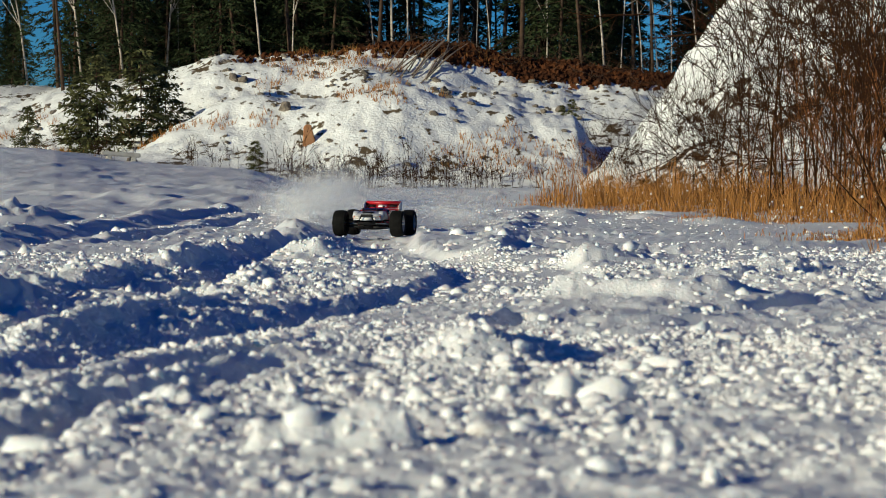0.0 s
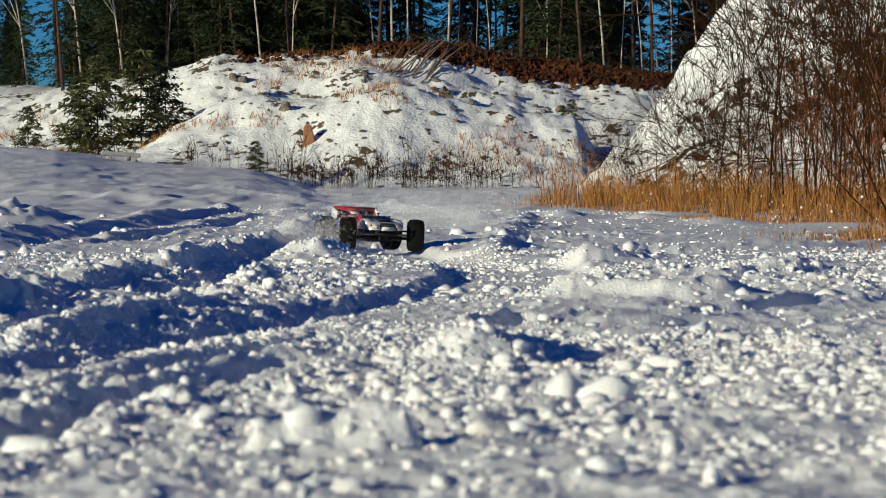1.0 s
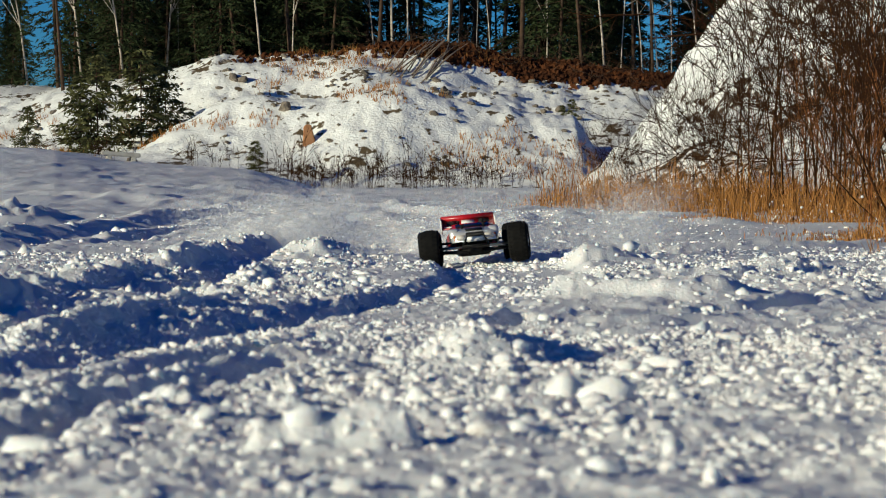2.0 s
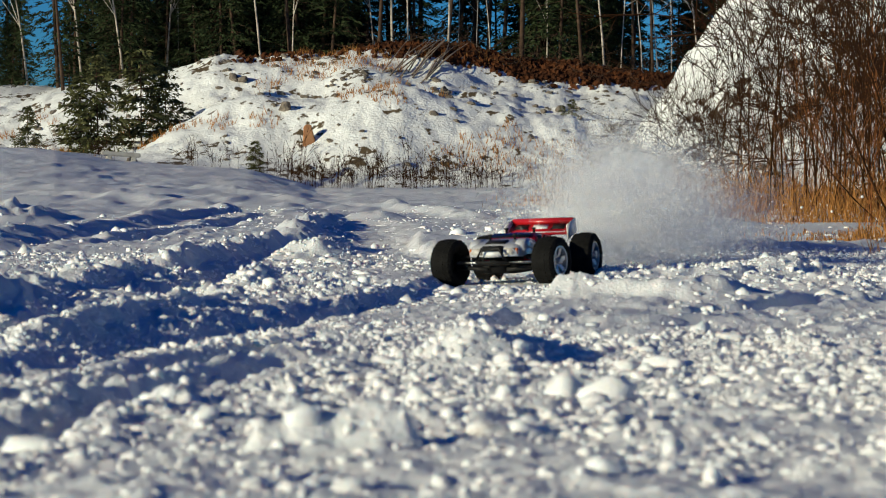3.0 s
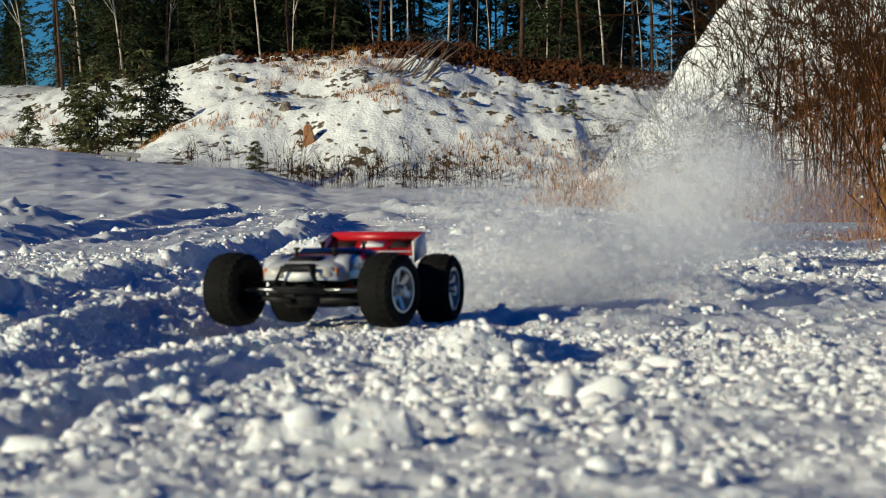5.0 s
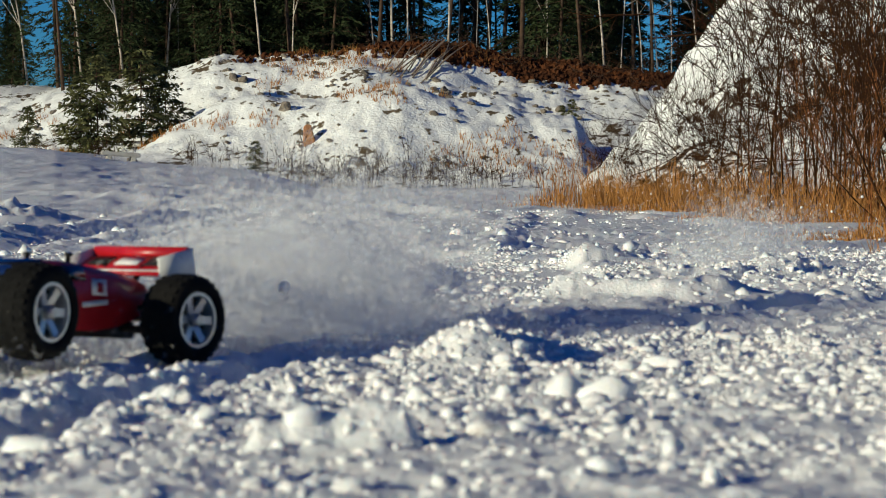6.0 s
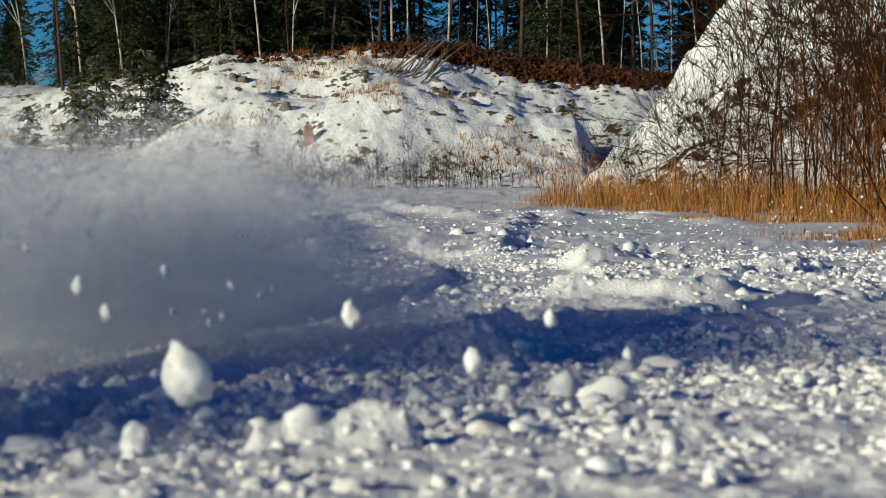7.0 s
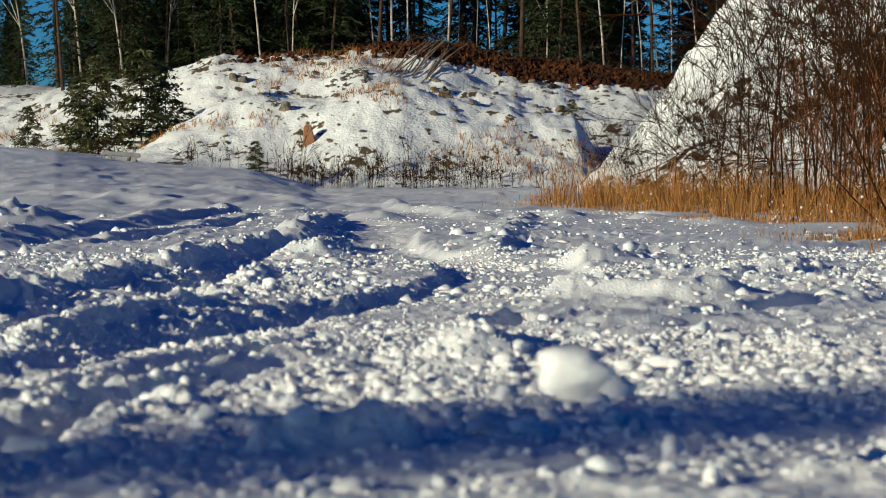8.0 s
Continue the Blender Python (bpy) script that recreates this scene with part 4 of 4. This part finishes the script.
    for x in (0.17, -0.17):
        gear = part("gearbox", block((0.07, 0.055, 0.05), (x * 0.98, 0, 0.068)), PLASTIC, t)
        part("shock_tower", block((0.008, 0.13, 0.05), (x * 0.82, 0, 0.105)), PLASTIC, t)
        for s in (1, -1):
            part("lower_arm", rods([[((x * 0.80, s * 0.03, 0.052), 0.006), ((x, s * 0.128, 0.058), 0.006)], [((x * 1.18, s * 0.03, 0.052), 0.006), ((x, s * 0.128, 0.058), 0.006)]]), PLASTIC, t)
            part("upper_arm", rods([[((x * 0.82, s * 0.035, 0.094), 0.004), ((x, s * 0.125, 0.090), 0.004)], [((x * 1.15, s * 0.035, 0.094), 0.004), ((x, s * 0.125, 0.090), 0.004)]]), PLASTIC, t)
            part("drive_shaft", rods([[((x, s * 0.02, 0.070), 0.0045), ((x, s * 0.14, 0.073), 0.0045)]]), STEEL, t)
            part("tie_rod", rods([[((x * 1.12, s * 0.02, 0.073), 0.003), ((x * 1.10, s * 0.135, 0.073), 0.003)]]), STEEL, t)
            shock = part("shock", rods([[((x * 0.72, s * 0.055, 0.115), 0.009), ((x * 0.9, s * 0.085, 0.085), 0.009)]]), PLASTIC, t)
            part("shock_rod", rods([[((x * 0.9, s * 0.085, 0.085), 0.003), ((x, s * 0.112, 0.062), 0.003)]]), STEEL, shock)
    for x, y, z in ((-0.02, 0.045, 0.153), (-0.02, -0.045, 0.153), (0.145, 0.04, 0.139), (0.145, -0.04, 0.139)):
        part("body_clip", rods([[((x, y, z - 0.01), 0.004), ((x, y, z + 0.012), 0.004), ((x, y, z + 0.013), 0.007), ((x, y, z + 0.018), 0.007)]]), PLASTIC, t)
    wheels = []
    for name, x, s in (("wheel", BASE, 1), ("wheel", BASE, -1), ("wheel", -BASE, 1), ("wheel", -BASE, -1)):
        wheels.append((wheel(t, name, s), x, s))
    return t, wheels


TRUCK, WHEELS = truck()


# ---------------------------------------------------------------- snow thrown up by the wheels
def grain_mesh(name, seed, count, grain, spread):
    """A loose puff of fine snow: flat flakes, thickest at the middle."""
    rng = np.random.default_rng(seed)
    hearts = rng.normal(size=(9, 3)) * 0.55
    at = (hearts[rng.integers(0, 9, count)] + rng.normal(size=(count, 3)) * 0.55) * np.array(spread)
    size = grain * np.exp(rng.normal(0, 0.35, count)) * 0.5
    p = rng.normal(size=(count, 3, 3)) * size[:, None, None] + at[:, None]
    faces = np.arange(count * 3).reshape(-1, 3)
    me = mesh_of(name, p.reshape(-1, 3), faces)
    me.materials.append(DUST)
    return me


def arc(points, low=-1.2, waits=0.0):
    """Rows for a puff that lies in the snow until it is thrown, drifts through the points (t, x, y, z, turn) and sinks back."""
    t0, x, y, z, a = points[0]
    rows = []
    if t0 > 0.05:
        rows += [(0.0, pose(x, y, low, 0, 0, a))]
        if t0 > 0.45:
            rows += [(t0 - 0.4, pose(x, y, low, 0, 0, a))]
    rows += [(t, pose(px, py, pz, 0, 0, b)) for t, px, py, pz, b in points]
    t1, x, y, z, a = points[-1]
    if t1 < 7.9:
        if t1 < 7.3:
            rows += [(t1 + 0.6, pose(x, y, low, 0, 0, a))]
        rows += [(8.0, pose(x, y, low, 0, 0, a))]
    return rows


def puffs():
    rng = np.random.default_rng(90)
    small = [grain_mesh("snow_dust", 100 + k, 26000, 0.0076, (0.16, 0.16, 0.11)) for k in range(3)]
    wide = [grain_mesh("snow_dust", 110 + k, 36000, 0.0066, (0.20, 0.20, 0.10)) for k in range(3)]
    plan = []

    def puff(shapes, label, points):
        ob = new("snow_dust", shapes[rng.integers(0, 3)])
        tagged(ob, label, "snow dust", "puffs of thrown snow", "stuff")
        plan.append((ob, arc(points)))

    haze = "fine powder snow hanging in the air"
    # first run down the track
    for k, (x, y, z, t1) in enumerate([(-0.85, 14.0, 0.14, 0.6), (-0.70, 13.9, 0.22, 0.6), (-0.75, 14.0, 0.20, 0.7), (-0.60, 13.6, 0.10, 0.9), (-0.15, 14.4, 0.10, 1.1), (0.10, 14.0, 0.05, 1.2), (-0.35, 14.2, 0.12, 1.0)]):
        puff(small, haze, [(0.0, x, y, z, 40 * k), (t1 * 0.5, x + 0.05, y - 0.1, z + 0.02, 40 * k + 8), (t1, x + 0.1, y - 0.2, z - 0.06, 40 * k + 15)])
    # the slide across the bend
    for k, (x, y, z, t0) in enumerate([(-0.55, 10.4, 0.04, 0.95), (-0.62, 10.2, 0.06, 1.1), (-0.80, 10.2, 0.07, 1.25), (-0.50, 10.0, 0.06, 1.35), (-0.30, 9.9, 0.05, 1.5), (0.05, 9.6, 0.06, 1.75), (0.3, 9.2, 0.07, 1.95)]):
        puff(small, haze, [(t0, x, y, z - 0.10, 30 * k), (t0 + 0.2, x - 0.05, y, z, 30 * k + 5), (t0 + 0.8, x - 0.15, y + 0.1, z + 0.02, 30 * k + 20)])
    # the big spray behind the truck as it digs in
    for k in range(16):
        t0 = 1.9 + 0.165 * k
        across, up = rng.uniform(-0.04, 0.46), rng.uniform(0.08, 0.50)
        up = up * float(np.interp(t0, [2.0, 3.0], [0.50, 0.85]))
        x, y = np.interp(t0, [2.1, 2.8, 3.5, 4.5], [0.66, 0.64, 0.72, 0.66]), np.interp(t0, [2.1, 2.8, 3.5, 4.5], [8.6, 8.1, 7.4, 6.6])
        puff(small, haze, [(t0, x - 0.1, y, 0.0, 30 * k), (t0 + 0.25, x + across * 0.6, y + 0.2, 0.05 + up * 0.8, 30 * k + 10), (t0 + 0.7, x + across, y + 0.4, 0.06 + up, 30 * k + 22),
                           (t0 + 1.15, x + across + 0.06, y + 0.45, 0.04 + up * 0.62, 30 * k + 33), (t0 + 1.8, x + across + 0.1, y + 0.4, -0.08, 30 * k + 48)])
    # the thick foot of that spray, which follows the rear wheels
    when = [q[0] for q in DRIVE]
    for k, (dx, dy, z) in enumerate([(0.20, 0.45, 0.08), (0.36, 0.60, 0.12), (0.50, 0.70, 0.16), (0.34, 0.65, 0.20), (0.48, 0.75, 0.24), (0.62, 0.80, 0.10)]):
        rows = [(2.05 + 0.05 * k, 0.55, 8.6, -0.3, 60 * k)]
        for t in np.arange(2.5, 4.95, 0.4):
            wide_now = np.interp(t, [2.5, 4.5], [0.8, 1.1])
            rows.append((float(t), float(np.interp(t, when, [q[1] for q in DRIVE])) + dx * wide_now, float(np.interp(t, when, [q[2] for q in DRIVE])) + dy, z * float(np.interp(t, [2.5, 3.2], [0.7, 1.1])), 60 * k + 12 * t))
        puff(small, haze, rows)
    # the wake as it leaves close by
    for k in range(14):
        t0 = 5.45 + 0.085 * k
        x, y = np.interp(t0, [5.45, 5.8, 6.1, 6.6], [-0.15, -0.35, -0.62, -0.95]), np.interp(t0, [5.45, 5.8, 6.1, 6.6], [4.5, 4.2, 3.75, 3.3])
        up = rng.uniform(0.03, 0.16)
        across, back = rng.uniform(-0.05, 0.35), rng.uniform(-0.1, 0.2)
        puff(wide, haze, [(t0, x, y, -0.12, 30 * k), (t0 + 0.3, x + across * 0.5, y + back * 0.5, up, 30 * k + 10), (t0 + 0.7, x + across, y + back, up + 0.03, 30 * k + 22),
                          (t0 + 1.2, x + across + 0.05, y + back, -0.12, 30 * k + 35)])
    for k in range(7):
        x, y, t0, up = -0.78 + 0.05 * k, 3.7 + 0.09 * k, 6.0 + 0.05 * k, 0.16 + 0.03 * (k % 3)
        puff(wide, haze, [(t0, x, y, -0.15, 40 * k), (t0 + 0.25, x + 0.05, y, up, 40 * k + 10), (t0 + 0.7, x + 0.1, y, up + 0.02, 40 * k + 20), (t0 + 1.1, x + 0.15, y, up * 0.5, 40 * k + 28), (t0 + 1.5, x + 0.18, y, -0.1, 40 * k + 36)])
    # spray of the truck once it has passed out to the left, between the sun and the track
    for k in range(18):
        t0 = 6.0 + 0.09 * k
        x, y = np.interp(t0, [6.0, 6.4, 7.0, 7.5], [-0.95, -1.12, -1.20, -1.15]), np.interp(t0, [6.0, 6.4, 7.0, 7.5], [3.3, 2.9, 2.1, 1.7])
        up = (0.14, 0.26, 0.38, 0.48)[k % 4]
        if t0 < 6.75:
            puff(wide, haze, [(t0, x, y, -0.12, 50 * k), (t0 + 0.25, x - 0.05, y, up, 50 * k + 10), (t0 + 0.8, x - 0.02, y - 0.1, up, 50 * k + 25)])
        else:
            puff(wide, haze, [(t0, x, y, -0.12, 50 * k), (t0 + 0.25, x - 0.02, y, up, 50 * k + 10), (8.0, -1.16, 1.68, up, 50 * k + 30)])
    for k in range(4):
        x, y, t0 = -0.88 - 0.03 * k, 2.5 - 0.12 * k, 6.45 + 0.12 * k
        puff(wide, haze, [(t0, x, y, -0.15, 70 * k), (t0 + 0.2, x, y, 0.05 + 0.04 * k, 70 * k + 10), (t0 + 0.9, x - 0.05, y - 0.1, 0.03 + 0.03 * k, 70 * k + 20)])
    return plan


def clods():
    """Lumps that tumble through the air near the camera: seconds, x, y, z."""
    rng = np.random.default_rng(95)
    shapes = [lump_mesh("snow_clod", rng, 3, 0.36, (1.15, 0.8, 0.75)) for k in range(4)]
    for me in shapes:
        me.materials.append(CLOD)
    ways = [
        (0.030, [(6.45, -0.55, 2.7, 0.02), (6.7, -0.42, 2.6, 0.06), (7.0, -0.27, 2.4, 0.08), (7.2, -0.185, 2.35, 0.068), (7.4, -0.08, 2.27, 0.058), (7.6, -0.004, 2.2, 0.062), (7.8, 0.062, 2.12, 0.07), (8.0, 0.118, 2.05, 0.112)]),
        (0.016, [(6.5, -0.3, 3.0, 0.03), (6.8, -0.08, 2.8, 0.11), (7.0, 0.036, 2.6, 0.077), (7.2, 0.175, 2.52, 0.055), (7.4, 0.28, 2.45, 0.05), (7.6, 0.375, 2.4, 0.045), (8.0, 0.6, 2.3, 0.035)]),
        (0.014, [(6.2, -0.5, 3.2, 0.03), (6.5, -0.45, 3.0, 0.2), (6.8, -0.23, 2.8, 0.19), (7.1, -0.05, 2.6, 0.10), (7.4, 0.08, 2.4, 0.01)]),
        (0.022, [(6.3, -0.7, 2.8, 0.05), (6.6, -0.45, 2.6, 0.10), (6.8, -0.37, 2.4, 0.03), (7.1, -0.3, 2.3, 0.0)]),
        (0.010, [(6.2, -0.6, 3.3, 0.05), (6.5, -0.27, 3.2, 0.165), (6.9, 0.05, 3.0, 0.12), (7.2, 0.25, 2.8, 0.0)]),
        (0.009, [(6.1, -0.6, 3.4, 0.05), (6.5, -0.44, 3.1, 0.185), (7.0, -0.40, 2.5, 0.17), (7.4, -0.38, 2.3, 0.0)]),
        (0.008, [(6.3, -0.6, 3.1, 0.03), (6.7, -0.5, 2.8, 0.17), (7.0, -0.37, 2.5, 0.14), (7.3, -0.3, 2.3, 0.0)]),
        (0.007, [(6.4, -0.2, 3.4, 0.0), (6.8, 0.05, 3.0, 0.15), (7.0, 0.22, 2.7, 0.08), (7.3, 0.33, 2.6, 0.0)]),
        (0.012, [(5.7, -0.2, 4.3, 0.0), (6.0, -0.28, 4.0, 0.10), (6.1, -0.4, 3.9, 0.06), (6.4, -0.5, 3.7, 0.0)]),
        (0.008, [(3.2, 0.4, 7.6, 0.0), (3.5, 0.95, 8.0, 0.22), (3.8, 1.1, 8.1, 0.0)]),
        (0.008, [(4.2, 0.3, 6.6, 0.0), (4.5, 0.62, 6.9, 0.30), (4.9, 0.85, 7.2, 0.0)]),
    ]
    for k in range(16):        # smaller bits in the wake
        t0 = rng.uniform(6.1, 6.75)
        x, y, vx, vy, top = rng.uniform(-0.8, -0.3), rng.uniform(3.0, 3.6), rng.uniform(0.1, 0.5), rng.uniform(-0.7, -0.1), rng.uniform(0.08, 0.24)
        ways.append((rng.uniform(0.0025, 0.006), [(t0 + q, x + vx * q, y + vy * q, 4 * top * q * (1 - q)) for q in (0, 0.2, 0.4, 0.6, 0.8, 1.0)]))
    plan = []
    for k, (size, rows) in enumerate(ways):
        ob = new("snow_clod", shapes[k % 4])
        ob.scale = (size, size, size)
        tagged(ob, "white clod of snow tumbling through the air", "snow clod", "flying snow clods")
        t0, x0, y0, _ = rows[0]
        t1, x1, y1, _ = rows[-1]
        keys = [(0.0, pose(x0, y0, -0.16)), (t0 - 0.1, pose(x0, y0, -0.16))]
        keys += [(t, pose(x, y, z, 200 * (t - t0), 120 * (t - t0), 60 * k)) for t, x, y, z in rows]
        if t1 < 7.9:
            keys += [(min(t1 + 0.15, 7.95), pose(x1, y1, -0.16, 200 * (t1 - t0), 120 * (t1 - t0), 60 * k)), (8.0, pose(x1, y1, -0.16, 200 * (t1 - t0), 120 * (t1 - t0), 60 * k))]
        plan.append((ob, keys))
    return plan


PUFFS, CLODS = puffs(), clods()

def motions():
    walk(TRUCK, [(t, pose(x, y, z, a, b, c)) for t, x, y, z, a, b, c, _ in DRIVE])
    times = np.array([r[0] for r in DRIVE])
    gone = np.concatenate([[0], np.cumsum(np.hypot(np.diff([r[1] for r in DRIVE]), np.diff([r[2] for r in DRIVE])))])
    steer = [r[7] for r in DRIVE]
    for w, x, s in WHEELS:
        rows = []
        for k in range(161):
            t = k * 0.05
            spin = math.degrees(np.interp(t, times, gone) / WHEEL_R)
            turn = np.interp(t, times, steer) if x > 0 else 0
            m = Matrix.Translation((x, s * TRACK, WHEEL_R)) @ Matrix.Rotation(radians(turn), 4, "Z") @ Matrix.Rotation(radians(spin), 4, "Y")
            rows.append((t, m))
        walk(w, rows)
    for ob, rows in PUFFS + CLODS:
        walk(ob, rows)


motions()
